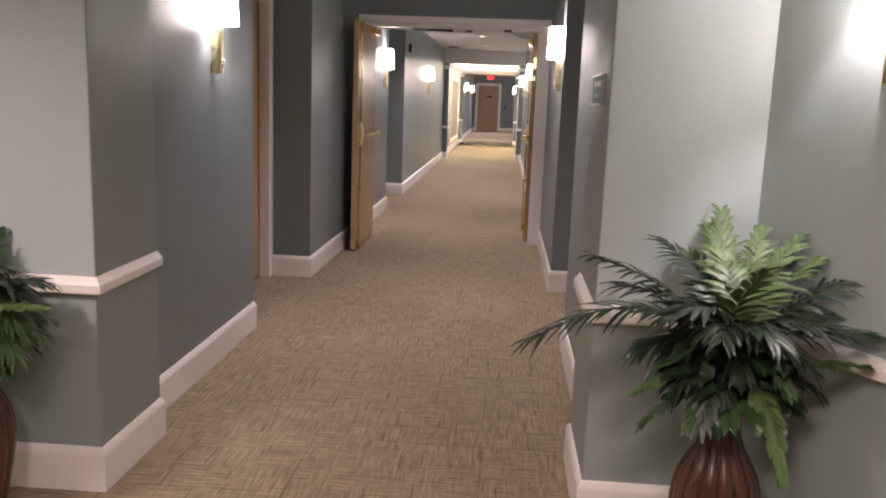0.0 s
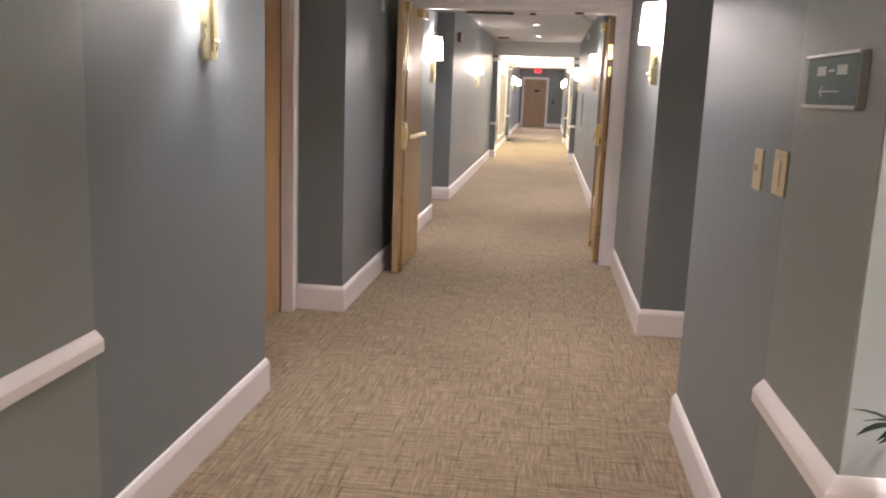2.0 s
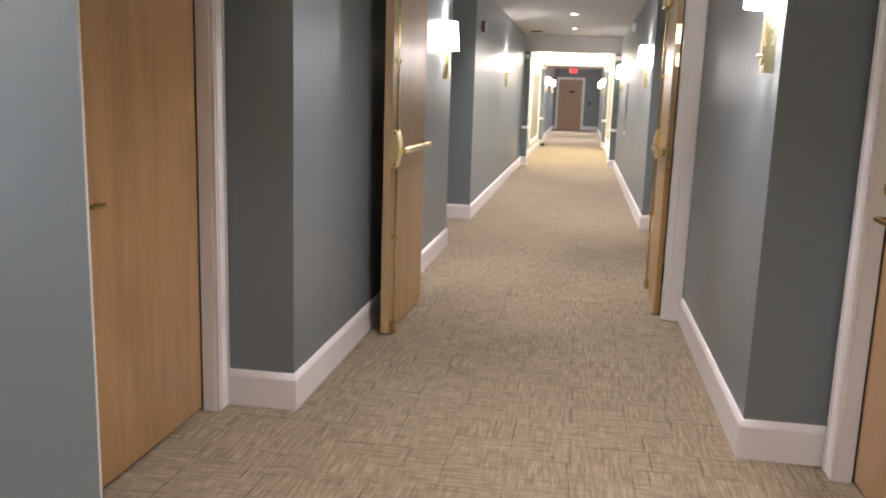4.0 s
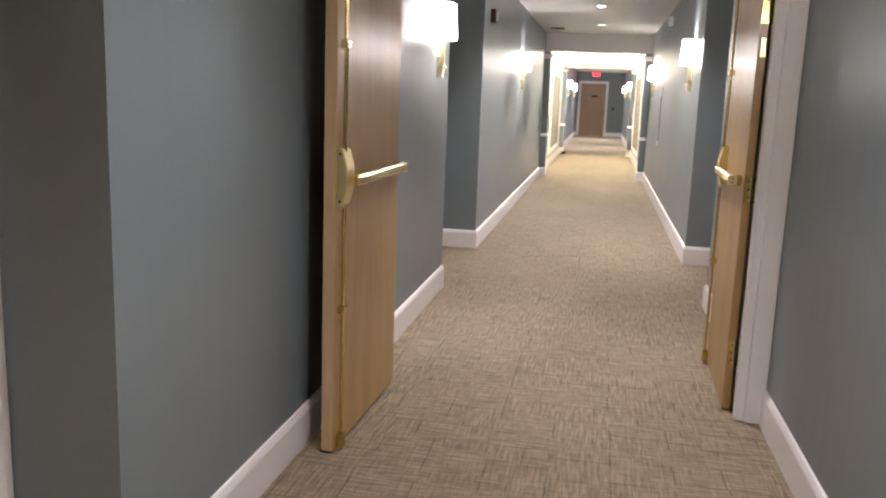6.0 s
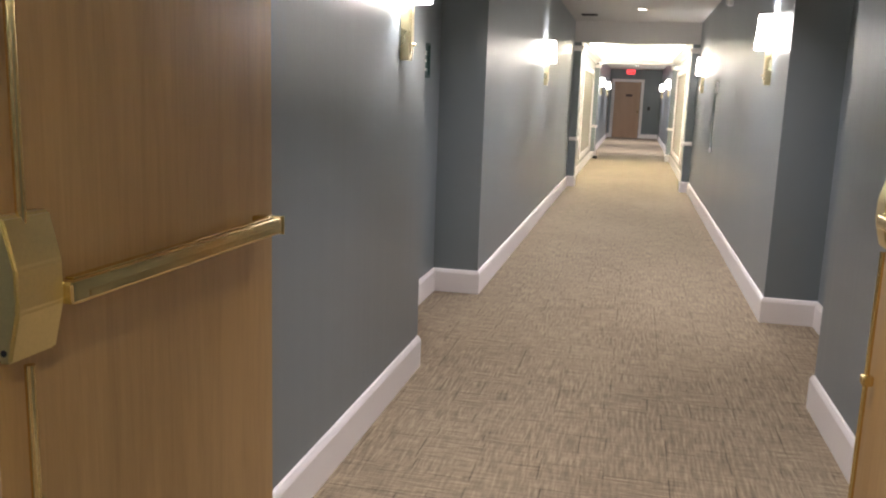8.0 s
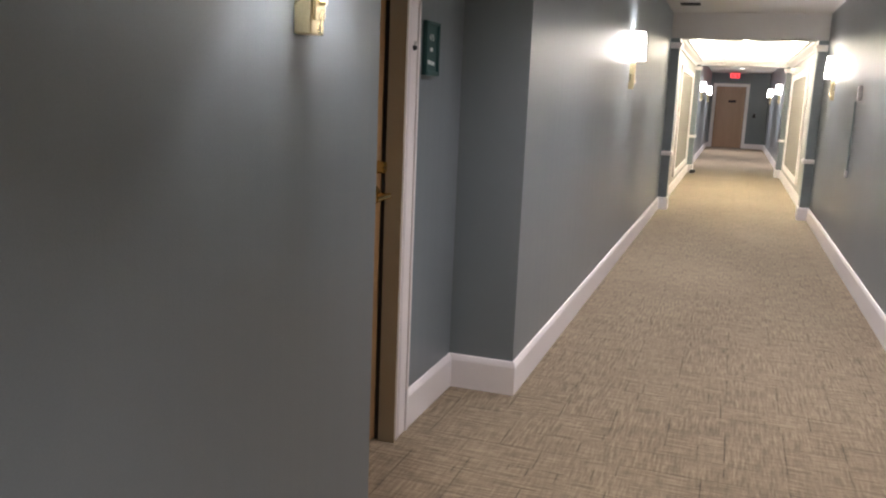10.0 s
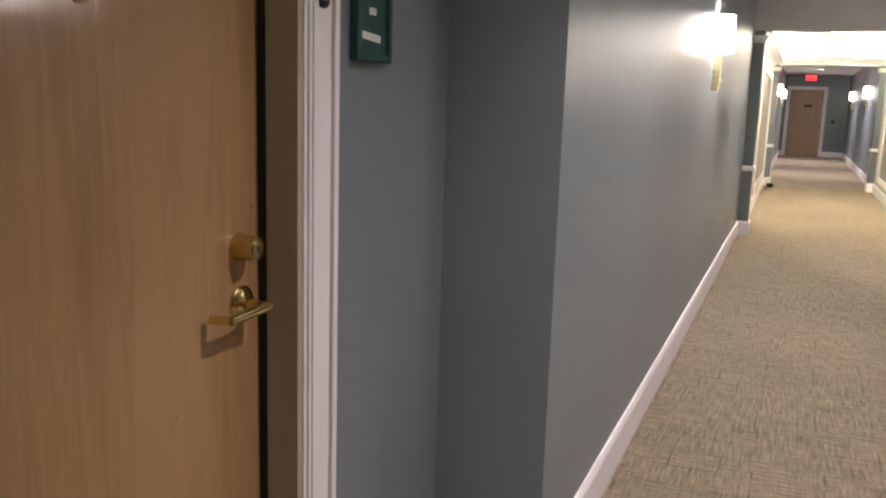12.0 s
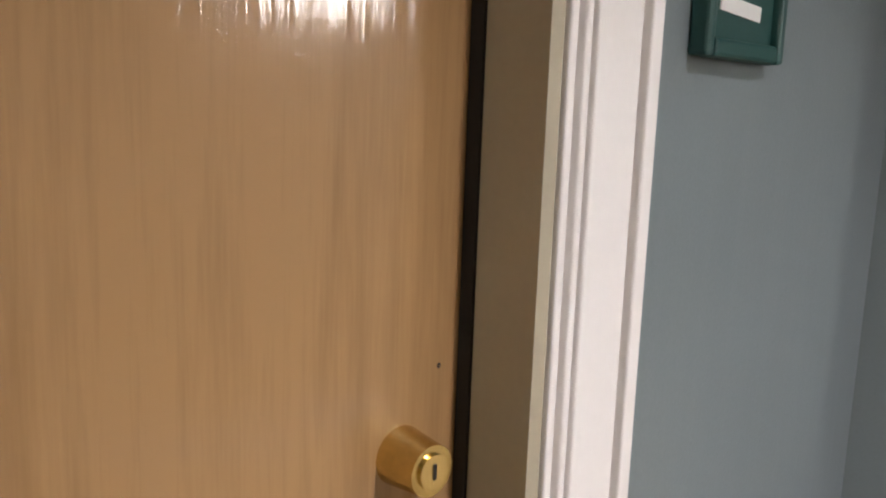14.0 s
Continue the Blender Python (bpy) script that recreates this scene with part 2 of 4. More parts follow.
# ---- mesh helpers ----
def box(bm, x0, x1, y0, y1, z0, z1, bevel=0.0):
    r = bmesh.ops.create_cube(bm, size=1.0)
    bmesh.ops.scale(bm, vec=(abs(x1 - x0), abs(y1 - y0), abs(z1 - z0)), verts=r["verts"])
    bmesh.ops.translate(bm, vec=((x0 + x1) / 2, (y0 + y1) / 2, (z0 + z1) / 2), verts=r["verts"])
    if bevel:
        edges = list({e for v in r["verts"] for e in v.link_edges})
        bmesh.ops.bevel(bm, geom=edges, offset=bevel, segments=2, profile=0.5, affect="EDGES")
    return bm


def boxes(*dims, bevel=0.0):
    bm = bmesh.new()
    for d in dims:
        box(bm, *d, bevel=bevel)
    return bm


def rod(bm, a, b, r, segments=12, r2=None):
    """A round bar from a to b."""
    a, b = Vector(a), Vector(b)
    m = Matrix.Translation((a + b) / 2) @ (b - a).to_track_quat("Z", "Y").to_matrix().to_4x4()
    bmesh.ops.create_cone(bm, cap_ends=True, segments=segments, radius1=r, radius2=r if r2 is None else r2, depth=(b - a).length, matrix=m)
    return bm


def rods(*dims, segments=12):
    bm = bmesh.new()
    for d in dims:
        rod(bm, *d[:3], segments=segments, r2=d[3] if len(d) > 3 else None)
    return bm


def lathe(profile, segments=32, lobes=0, depth=0.0, arc=2 * math.pi, squash=(1, 1)):
    bm = bmesh.new()
    rings, closed = [], arc > 6.28
    count = segments if closed else segments + 1
    for r, z in profile:
        ring = []
        for i in range(count):
            a = arc * i / segments
            k = 1 - depth * abs(math.cos(a * lobes / 2)) ** 6 if lobes else 1
            ring.append(bm.verts.new((r * k * math.cos(a) * squash[0], r * k * math.sin(a) * squash[1], z)))
        rings.append(ring)
    for p, q in zip(rings, rings[1:]):
        for i in range(count if closed else count - 1):
            j = (i + 1) % count
            bm.faces.new((p[i], p[j], q[j], q[i]))
    return bm


def sweep(points, profile, side=1):
    """A moulding along a plan line, mitred at its corners. profile: (out from the wall, height), in order."""
    bm = bmesh.new()
    pts = [Vector(p) for p in points]
    rings = []
    for i, p in enumerate(pts):
        dirs = []
        if i:
            dirs.append((p - pts[i - 1]).normalized())
        if i < len(pts) - 1:
            dirs.append((pts[i + 1] - p).normalized())
        norms = [Vector((d.y, -d.x)) * side for d in dirs]
        if len(norms) == 2:
            out = (norms[0] + norms[1]) / (1 + norms[0].dot(norms[1]))
        else:
            out = norms[0]
        rings.append([bm.verts.new((p.x + out.x * d, p.y + out.y * d, z)) for d, z in profile])
    n = len(profile)
    for a, b in zip(rings, rings[1:]):
        for i in range(n):
            j = (i + 1) % n
            bm.faces.new((a[i], a[j], b[j], b[i]))
    bm.faces.new(rings[0])
    bm.faces.new(rings[-1])
    bmesh.ops.recalc_face_normals(bm, faces=bm.faces)
    return bm


def mesh_object(name, bm, mat, smooth=False):
    bmesh.ops.recalc_face_normals(bm, faces=bm.faces)
    me = bpy.data.meshes.new(name)
    bm.to_mesh(me)
    bm.free()
    me.materials.append(mat)
    if smooth:
        for p in me.polygons:
            p.use_smooth = True
        me.set_sharp_from_angle(angle=radians(35))
    return new(name, me)


def part(name, bm, mat, parent, label="", smooth=False):
    ob = mesh_object(name, bm, mat, smooth)
    ob.parent = parent
    if label:
        ob["label"] = label
    return ob


def structure(name, bm, mat, label, category, smooth=False):
    return tagged(mesh_object(name, bm, mat, smooth), label, category, kind="structure")


def thing(name, label, category, group="", at=(0, 0, 0), turn=0):
    ob = new(name)
    ob.empty_display_size = 0.1
    ob.matrix_world = pose(*at, 0, 0, turn)
    return tagged(ob, label, category, group)


def letters(name, text, size, mat, m, parent, depth=0.001):
    """Raised lettering as a mesh."""
    cu = bpy.data.curves.new(name, "FONT")
    cu.body, cu.size, cu.extrude, cu.align_x, cu.align_y = text, size, depth, "CENTER", "CENTER"
    tmp = new("tmp_text", cu)
    bpy.context.view_layer.update()
    me = bpy.data.meshes.new_from_object(tmp.evaluated_get(bpy.context.evaluated_depsgraph_get()))
    bpy.data.objects.remove(tmp)
    me.materials.clear()
    me.materials.append(mat)
    ob = new(name, me)
    ob.parent = parent
    ob.matrix_local = m
    return ob


# ---- plan ----
XL, XR = -1.413, 0.425          # corridor walls
PL, PR = -1.308, 0.343          # entrance piers
AL, AR = -1.722, 0.74           # backs of the door recesses
YE0, YPL, YPR = 2.262, 2.756, 2.762
L1N, L1F, R1N, R1F = 4.372, 5.834, 4.320, 5.770
L2N, L2F, R2N, R2F = 9.936, 11.568, 9.930, 11.473
YF0, YF1 = 7.800, 7.985         # fire door frame
YP0, YP1, YQ0, YQ1 = 19.19, 19.45, 25.90, 26.28   # pilasters at the two ends of the bay
PIL = 0.11
YEND = 37.85
CH = 2.5
OUT = 0.35

# ---- setting ----
structure("floor", boxes((-6.0, 6.0, -6.0, YEND + 0.3, -0.1, 0.0)), CARPET, "tan and brown woven carpet in small streaked patches", "carpet")
structure("ceiling", boxes((-6.0, 6.0, -6.0, YP0 + 0.1, CH, CH + 0.1)), CEIL, "flat off-white painted corridor ceiling", "ceiling")
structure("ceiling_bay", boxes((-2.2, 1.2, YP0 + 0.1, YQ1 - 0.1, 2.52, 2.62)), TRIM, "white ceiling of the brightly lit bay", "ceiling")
structure("ceiling_far", boxes((-2.2, 1.2, YQ1 - 0.1, YEND + 0.3, 2.47, 2.57)), CEIL, "off-white ceiling at the corridor end", "ceiling")

WALL = "blue-grey painted corridor wall"
structure("wall_left_1", boxes((XL - OUT - 0.25, XL, YPL - 0.05, L1N, 0, CH)), PAINT, WALL, "wall")
structure("wall_left_2", boxes((XL - OUT - 0.25, XL, L1F, L2N, 0, CH)), PAINT, WALL, "wall")
structure("wall_left_3", boxes((XL - OUT - 0.25, XL, L2F, YEND, 0, 2.52)), PAINT, WALL, "wall")
structure("wall_right_1", boxes((XR, XR + OUT + 0.25, YPR - 0.05, R1N, 0, CH)), PAINT, WALL, "wall")
structure("wall_right_2", boxes((XR, XR + OUT + 0.25, R1F, R2N, 0, CH)), PAINT, WALL, "wall")
structure("wall_right_3", boxes((XR, XR + OUT + 0.25, R2F, YEND, 0, 2.52)), PAINT, WALL, "wall")
structure("pier_left", boxes((XL - OUT, PL, YE0 + 0.003, YPL, 0, CH)), PIER, "grey-green pier at the corridor mouth", "wall")
structure("pier_right", boxes((PR, XR + OUT, YE0 + 0.003, YPR, 0, CH)), PIER, "grey-green pier at the corridor mouth", "wall")


def recess_back(name, x, side, y0, y1, d0, d1):
    """Back wall of a recess with a door opening d0 to d1 cut through."""
    a, b = (x - 0.16, x) if side < 0 else (x, x + 0.16)
    structure(name, boxes((a, b, y0, d0 - 0.014, 0, CH), (a, b, d1 + 0.014, y1, 0, CH), (a, b, d0 - 0.014, d1 + 0.014, 2.06, CH)), PAINT, "blue-grey wall of the door recess", "wall")


DL1, DL2, DR1, DR2 = (4.841, 5.733), (9.965, 10.836), (4.742, 5.635), (10.194, 11.079)
recess_back("wall_recess_1", AL, -1, L1N - 0.002, L1F + 0.002, *DL1)
recess_back("wall_recess_2", AL, -1, L2N - 0.002, L2F + 0.002, *DL2)
recess_back("wall_recess_3", AR, 1, R1N - 0.002, R1F + 0.002, *DR1)
recess_back("wall_recess_4", AR, 1, R2N - 0.002, R2F + 0.002, *DR2)

# lobby walls: pale above the rail, blue grey below
RAIL_Z = 0.735
for name, z0, z1, mat, label in (("wall_lobby_low", 0, RAIL_Z, LOWER, "grey-green lower lobby wall"), ("wall_lobby_high", RAIL_Z, 2.62, SAGE, "pale sage upper lobby wall")):
    structure(name + "_left", boxes((-4.2, PL - 0.004, YE0, YE0 + 0.2, z0, z1)), mat, label, "wall")
    structure(name + "_right", boxes((PR + 0.004, 0.845, YE0, YE0 + 0.2, z0, z1)), mat, label, "wall")
    structure(name + "_slant", sweep([(0.825, YE0), (1.95, 0.12)], [(0, z0), (0, z1), (-0.2, z1), (-0.2, z0)], 1), mat, label, "wall")
    structure(name + "_side", boxes((1.93, 2.13, -5.0, 0.17, z0, z1)), mat, label, "wall")
    structure(name + "_west", boxes((-4.3, -4.1, -5.0, YE0 + 0.2, z0, z1)), mat, label, "wall")
    structure(name + "_back", boxes((-4.3, 2.13, -5.2, -5.0, z0, z1)), mat, label, "wall")

# fire door head and bulkhead
structure("wall_bulkhead", boxes((XL, XR, YF0 + 0.03, YF1 - 0.03, 2.15, CH)), PAINT, "blue-grey wall above the fire doors", "wall")
frame_bm = boxes((XL, -1.305, YF0, YF1, 0, 2.15), (0.305, XR, YF0, 7.843, 0, 2.15), (0.320, XR, 7.843, YF1, 0, 2.15), (-1.305, 0.305, YF0, YF1, 2.05, 2.15), bevel=0.006)
box(frame_bm, 0.345, XR, YF0 - 0.014, YF0 + 0.004, 0, 2.0895, bevel=0.004)
box(frame_bm, XL, -1.345, YF0 - 0.014, YF0 + 0.004, 0, 2.0895, bevel=0.004)
box(frame_bm, XL, XR, YF0 - 0.014, YF0 + 0.004, 2.09, 2.153, bevel=0.004)
box(frame_bm, XL, -1.394, YF1 - 0.004, 8.105, 0, 2.12, bevel=0.004)
door_frame = structure("door_frame", frame_bm, TRIM, "white painted frame of the double fire doors", "door frame")
part("coordinator_bar", boxes((-0.91, -0.53, 7.922, 7.946, 2.030, 2.049), bevel=0.003), BLACK, door_frame, "dark steel coordinator bar")
part("coordinator_tip", rods(((-0.535, 7.933, 2.028), (-0.535, 7.933, 2.052), 0.018), segments=16), BLACK, door_frame, "", True)
part("strike", boxes((-0.385, -0.335, 7.936, 7.965, 2.032, 2.049), bevel=0.004), BLACK, door_frame, "dark latch strike")
part("arm_bracket", boxes((-0.02, 0.05, 7.801, 7.84, 2.036, 2.052), bevel=0.004), BLACK, door_frame, "dark closer arm bracket")
part("arm_bracket", boxes((-1.04, -0.97, 7.879, 7.917, 2.036, 2.052), bevel=0.004), STEEL, door_frame, "steel closer arm bracket")

# bay: beams, pilasters, crown
structure("beam_near", boxes((XL, XR, YP0, YP1, 2.19, CH + 0.02)), CEIL, "off-white dropped beam before the bay", "beam")
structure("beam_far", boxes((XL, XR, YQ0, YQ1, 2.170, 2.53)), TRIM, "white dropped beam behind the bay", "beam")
for i, (y0, y1) in enumerate(((YP0, YP1), (YQ0, YQ1))):
    structure("pilaster", boxes((XL, XL + PIL, y0 + 0.004, y1 - 0.004, 0, 2.188 - 0.020 * i)), PAINT, "blue-grey pilaster at the bay", "pilaster")
    structure("pilaster", boxes((XR - PIL, XR, y0 + 0.004, y1 - 0.004, 0, 2.188 - 0.020 * i)), PAINT, "blue-grey pilaster at the bay", "pilaster")
structure("wall_bay_left", boxes((XL, XL + 0.012, YP1, YQ0, 0, 2.52)), CREAM, "cream wall of the bay", "wall")
structure("wall_bay_right", boxes((XR - 0.012, XR, YP1, YQ0, 0, 2.52)), CREAM, "cream wall of the bay", "wall")
CROWN = [(0, 2.15), (0.02, 2.15), (0.03, 2.175), (0.09, 2.215), (0.10, 2.24), (0.13, 2.25), (0.13, 2.275), (0, 2.275)]
structure("crown_left", sweep([(XL + 0.012, YP1), (XL + 0.012, YQ0)], CROWN), TRIM, "white crown moulding in the bay", "moulding")
structure("crown_right", sweep([(XR - 0.012, YP1), (XR - 0.012, YQ0)], CROWN, -1), TRIM, "white crown moulding in the bay", "moulding")

structure("crown_far", sweep([(XL + 0.14, YQ0), (XR - 0.14, YQ0)], [(o, z + 0.035) for o, z in CROWN]), TRIM, "white crown moulding across the far beam", "moulding")

# capitals on the pilasters
CAPITAL = [(0, 2.06), (0.012, 2.06), (0.016, 2.09), (0.03, 2.11), (0.034, 2.135), (0, 2.135)]
for y0, y1 in ((YP0, YP1), (YQ0, YQ1)):
    structure("capital", sweep([(XL, y0), (XL + PIL, y0), (XL + PIL, y1), (XL + 0.014, y1)], CAPITAL), TRIM, "white moulded capital on the pilaster", "moulding")
    structure("capital", sweep([(XR, y0), (XR - PIL, y0), (XR - PIL, y1), (XR - 0.014, y1)], CAPITAL, -1), TRIM, "white moulded capital on the pilaster", "moulding")

# end of the corridor
DE = (-1.235, -0.290)
structure("wall_end", boxes((XL - 0.2, DE[0], YEND, YEND + 0.2, 0, 2.5), (DE[1], XR + 0.2, YEND, YEND + 0.2, 0, 2.5), (DE[0], DE[1], YEND, YEND + 0.2, 2.03, 2.5)), PAINT, "blue-grey wall at the corridor end", "wall")

# baseboards and chair rails
BASE = [(0, 0), (0.016, 0), (0.016, 0.132), (0.013, 0.142), (0.007, 0.155), (0, 0.160)]
RAIL = [(0, 0.706), (0.021, 0.706), (0.0245, 0.710), (0.0245, 0.737), (0.020, 0.745), (0.004, 0.762), (0, 0.763)]
c = 0.016


def baseboard(points, side=1):
    return structure("baseboard", sweep(points, BASE, side), TRIM, "tall white baseboard with a sloped top", "baseboard")


baseboard([(-4.1, YE0), (PL, YE0), (PL, YPL), (XL, YPL), (XL, L1N), (AL, L1N), (AL, 4.732)])
baseboard([(AL + 0.012, L1F), (XL, L1F), (XL, YF0 - 0.014)])
baseboard([(XL, 8.105), (XL, L2N), (AL + 0.012, L2N)])
baseboard([(AL, 10.976), (AL, L2F), (XL, L2F), (XL, YP0), (XL + PIL, YP0), (XL + PIL, YP1), (XL + c, YP1), (XL + c, YQ0), (XL + PIL, YQ0), (XL + PIL, YQ1), (XL, YQ1), (XL, YEND), (-1.34, YEND)])
baseboard([(1.93, -4.9), (1.93, 0.09), (0.825, YE0), (PR, YE0), (PR, YPR), (XR, YPR), (XR, R1N), (AR, R1N), (AR, 4.633)], -1)
baseboard([(AR - 0.012, R1F), (XR, R1F), (XR, YF0 - 0.014)], -1)
baseboard([(XR, YF1), (XR, R2N), (AR, R2N), (AR, 10.096)], -1)
baseboard([(AR, 11.24), (AR, R2F), (XR, R2F), (XR, YP0), (XR - PIL, YP0), (XR - PIL, YP1), (XR - c, YP1), (XR - c, YQ0), (XR - PIL, YQ0), (XR - PIL, YQ1), (XR, YQ1), (XR, YEND), (-0.185, YEND)], -1)


def chair_rail(points, side=1):
    return structure("chair_rail", sweep(points, RAIL, side), TRIM, "white rounded chair rail", "chair rail")


chair_rail([(-4.1, YE0), (PL, YE0), (PL, YPL)])
chair_rail([(1.93, -4.9), (1.93, 0.09), (0.825, YE0), (PR, YE0), (PR, YPR)], -1)
for y0, y1 in ((YP0, YP1), (YQ0, YQ1)):
    chair_rail([(XL, y0), (XL + PIL, y0), (XL + PIL, y1), (XL + c, y1)])
    chair_rail([(XR, y0), (XR - PIL, y0), (XR - PIL, y1), (XR - c, y1)], -1)


# door casings: stepped moulding round an opening
def casing(x, side, d0, d1, top, w0, w1, axis="y"):
    """Moulded white casing on the face x (or y) of a wall, towards the room; w0, w1: widths of the two legs."""
    bm = bmesh.new()
    steps = ((0.0, 0.07, 0.020), (0.07, 0.14, 0.007), (0.14, 0.21, 0.022), (0.21, 0.29, 0.010), (0.29, 0.35, 0.020), (0.35, 0.42, 0.009), (0.42, 0.84, 0.017), (0.84, 0.88, 0.011), (0.88, 1.0, 0.022))

    if w1 < 0.12:                                 # the plainer casings
        steps = ((0.0, 0.10, 0.020), (0.10, 0.20, 0.015), (0.20, 0.30, 0.021), (0.30, 0.84, 0.018), (0.84, 1.0, 0.022))

    def leg(a, b, z0, z1, t):
        if axis == "y":
            box(bm, x, x - side * t, a, b, z0, z1, bevel=0.0025)
        else:
            box(bm, a, b, x, x - side * t, z0, z1, bevel=0.0025)

    for s0, s1, t in steps:
        leg(d1 + w1 * s0, d1 + w1 * s1, 0, top + w1 * s1, t)
        leg(d0 - w0 * s1, d0 - w0 * s0, 0, top + w1 * s1, t)
        leg(d0 - w0 * s0, d1 + w1 * s0, top + w1 * s0, top + w1 * s1, t)
    return structure("trim", bm, TRIM, "white moulded door casing", "door casing")


casing(AL, -1, DL1[0], DL1[1], 2.04, 0.10, 0.10)
casing(AL, -1, DL2[0], DL2[1], 2.04, 0.022, 0.147)
casing(AR, 1, DR1[0], DR1[1], 2.04, 0.097, 0.097)
casing(AR, 1, DR2[0], DR2[1], 2.04, 0.09, 0.148)
casing(YEND, 1, DE[0], DE[1], 2.02, 0.105, 0.105, axis="x")


def entry_door(name, x, side, d0, d1, label, latch_at_end=True, lining_mat=None, worn=False, gap_shade=0.024):
    """An apartment door set back in its frame, shut: leaf, taupe frame, black strips for the gap's shade, deadbolt,
    lever, viewer.
    """
    s = -side                                     # towards the corridor
    face = x + side * 0.060
    door = structure(name, boxes((face, face + side * 0.045, d0 - 0.012, d1 + 0.012, 0.012, 2.045), bevel=0.002), MAPLE, label, "door")
    back = face - side * 0.002
    lining = boxes((x, back, d0 - 0.008, d0 + 0.004, 0, 2.04), (x + (s * 0.0235 if worn else 0), back, d1 - 0.004, d1 + (0.0115 if worn else 0.008), 0, 2.04), (x, back, d0, d1, 2.032, 2.044))
    part("door_lining", lining, lining_mat or JAMB, door, "painted metal door lining")
    # black strips put the shadow of the rebate into the gap
    g = face + s * gap_shade
    part("gap_shade_strip", boxes((face + s * 0.001, g, d1 - 0.0075, d1 - 0.004, 0.004, 2.03)), GAP_VENT_BLACK, door, "black strip standing for shade in the door gap")
    part("gap_shade_strip", boxes((face + s * 0.001, g, d0 + 0.004, d0 + 0.012, 0.004, 2.03)), GAP_VENT_BLACK, door, "black strip standing for shade in the door gap")
    y, k = (d1 - 0.048, -1) if latch_at_end else (d0 + 0.048, 1)
    y -= 0.020
    bolt = part("deadbolt", rods(((face, y, 1.090), (face + s * 0.040, y, 1.090), 0.0255, 0.0215), segments=28), DULL, door, "brass deadbolt cylinder", True)
    part("keyway", rods(((face + s * 0.0395, y, 1.090), (face + s * 0.043, y, 1.090), 0.0145), segments=24), BRASS, bolt, "bright key plug", True)
    part("key_slot", boxes((face + s * 0.0425, face + s * 0.044, y - 0.0014, y + 0.0014, 1.084, 1.097)), BLACK, bolt)
    y += 0.006
    rose = lathe([(0, 0.014), (0.012, 0.0135), (0.026, 0.010), (0.033, 0.004), (0.034, 0)], 28)
    bmesh.ops.rotate(rose, verts=rose.verts, cent=(0, 0, 0), matrix=Matrix.Rotation(radians(90 * s), 3, "Y"))
    bmesh.ops.translate(rose, verts=rose.verts, vec=(face, y, 0.985))
    lever = part("lever_rose", rose, DULL, door, "round brass rose", True)
    arm = rods(((face, y, 0.985), (face + s * 0.052, y, 0.985), 0.011), ((face + s * 0.052, y - k * 0.012, 0.985), (face + s * 0.05, y + k * 0.095, 0.981), 0.0105, 0.0085), ((face + s * 0.051, y + k * 0.095, 0.981), (face + s * 0.014, y + k * 0.102, 0.980), 0.0085), segments=14)
    part("lever_handle", arm, BRASS, lever, "brass lever with a returned end", True)
    if worn:
        part("door_viewer", rods(((face, (d0 + d1) / 2 + 0.03, 1.492), (face + s * 0.010, (d0 + d1) / 2 + 0.03, 1.492), 0.022, 0.016), segments=20), BRASS, door, "small brass door viewer", True)
    hy = d0 + 0.018 if latch_at_end else d1 - 0.018
    for z in (0.22, 1.02, 1.82) if worn else ():
        part("hinge", rods(((face + s * 0.006, hy, z - 0.05), (face + s * 0.006, hy, z + 0.05), 0.006)), BRASS, door, "", True)
    return door


entry_door("door_1", AL, -1, *DL1, "light wood apartment door, shut, in a recess", False, lining_mat=TRIM, gap_shade=0.005)
entry_door("door_2", AL, -1, *DL2, "light wood apartment door with brass lever, shut", worn=True, gap_shade=0.016)
entry_door("door_3", AR, 1, *DR1, "light wood apartment door, shut, in a recess", lining_mat=TRIM, gap_shade=0.005)
entry_door("door_4", AR, 1, *DR2, "light wood apartment door, shut, in a recess")

# the door at the far end
end_door = structure("door_5", boxes((DE[0] + 0.006, DE[1] - 0.006, YEND + 0.04, YEND + 0.085, 0.01, 2.02), bevel=0.002), REDWOOD, "red-brown wood door under the exit sign, shut", "door")
part("door_knob", rods(((DE[1] - 0.07, YEND + 0.04, 0.95), (DE[1] - 0.07, YEND - 0.02, 0.95), 0.028), segments=16), BRASS, end_door, "brass knob", True)
part("door_plate", boxes((-0.82, -0.58, YEND + 0.034, YEND + 0.041, 1.50, 1.58)), GROOVE, end_door, "small dull name plate")


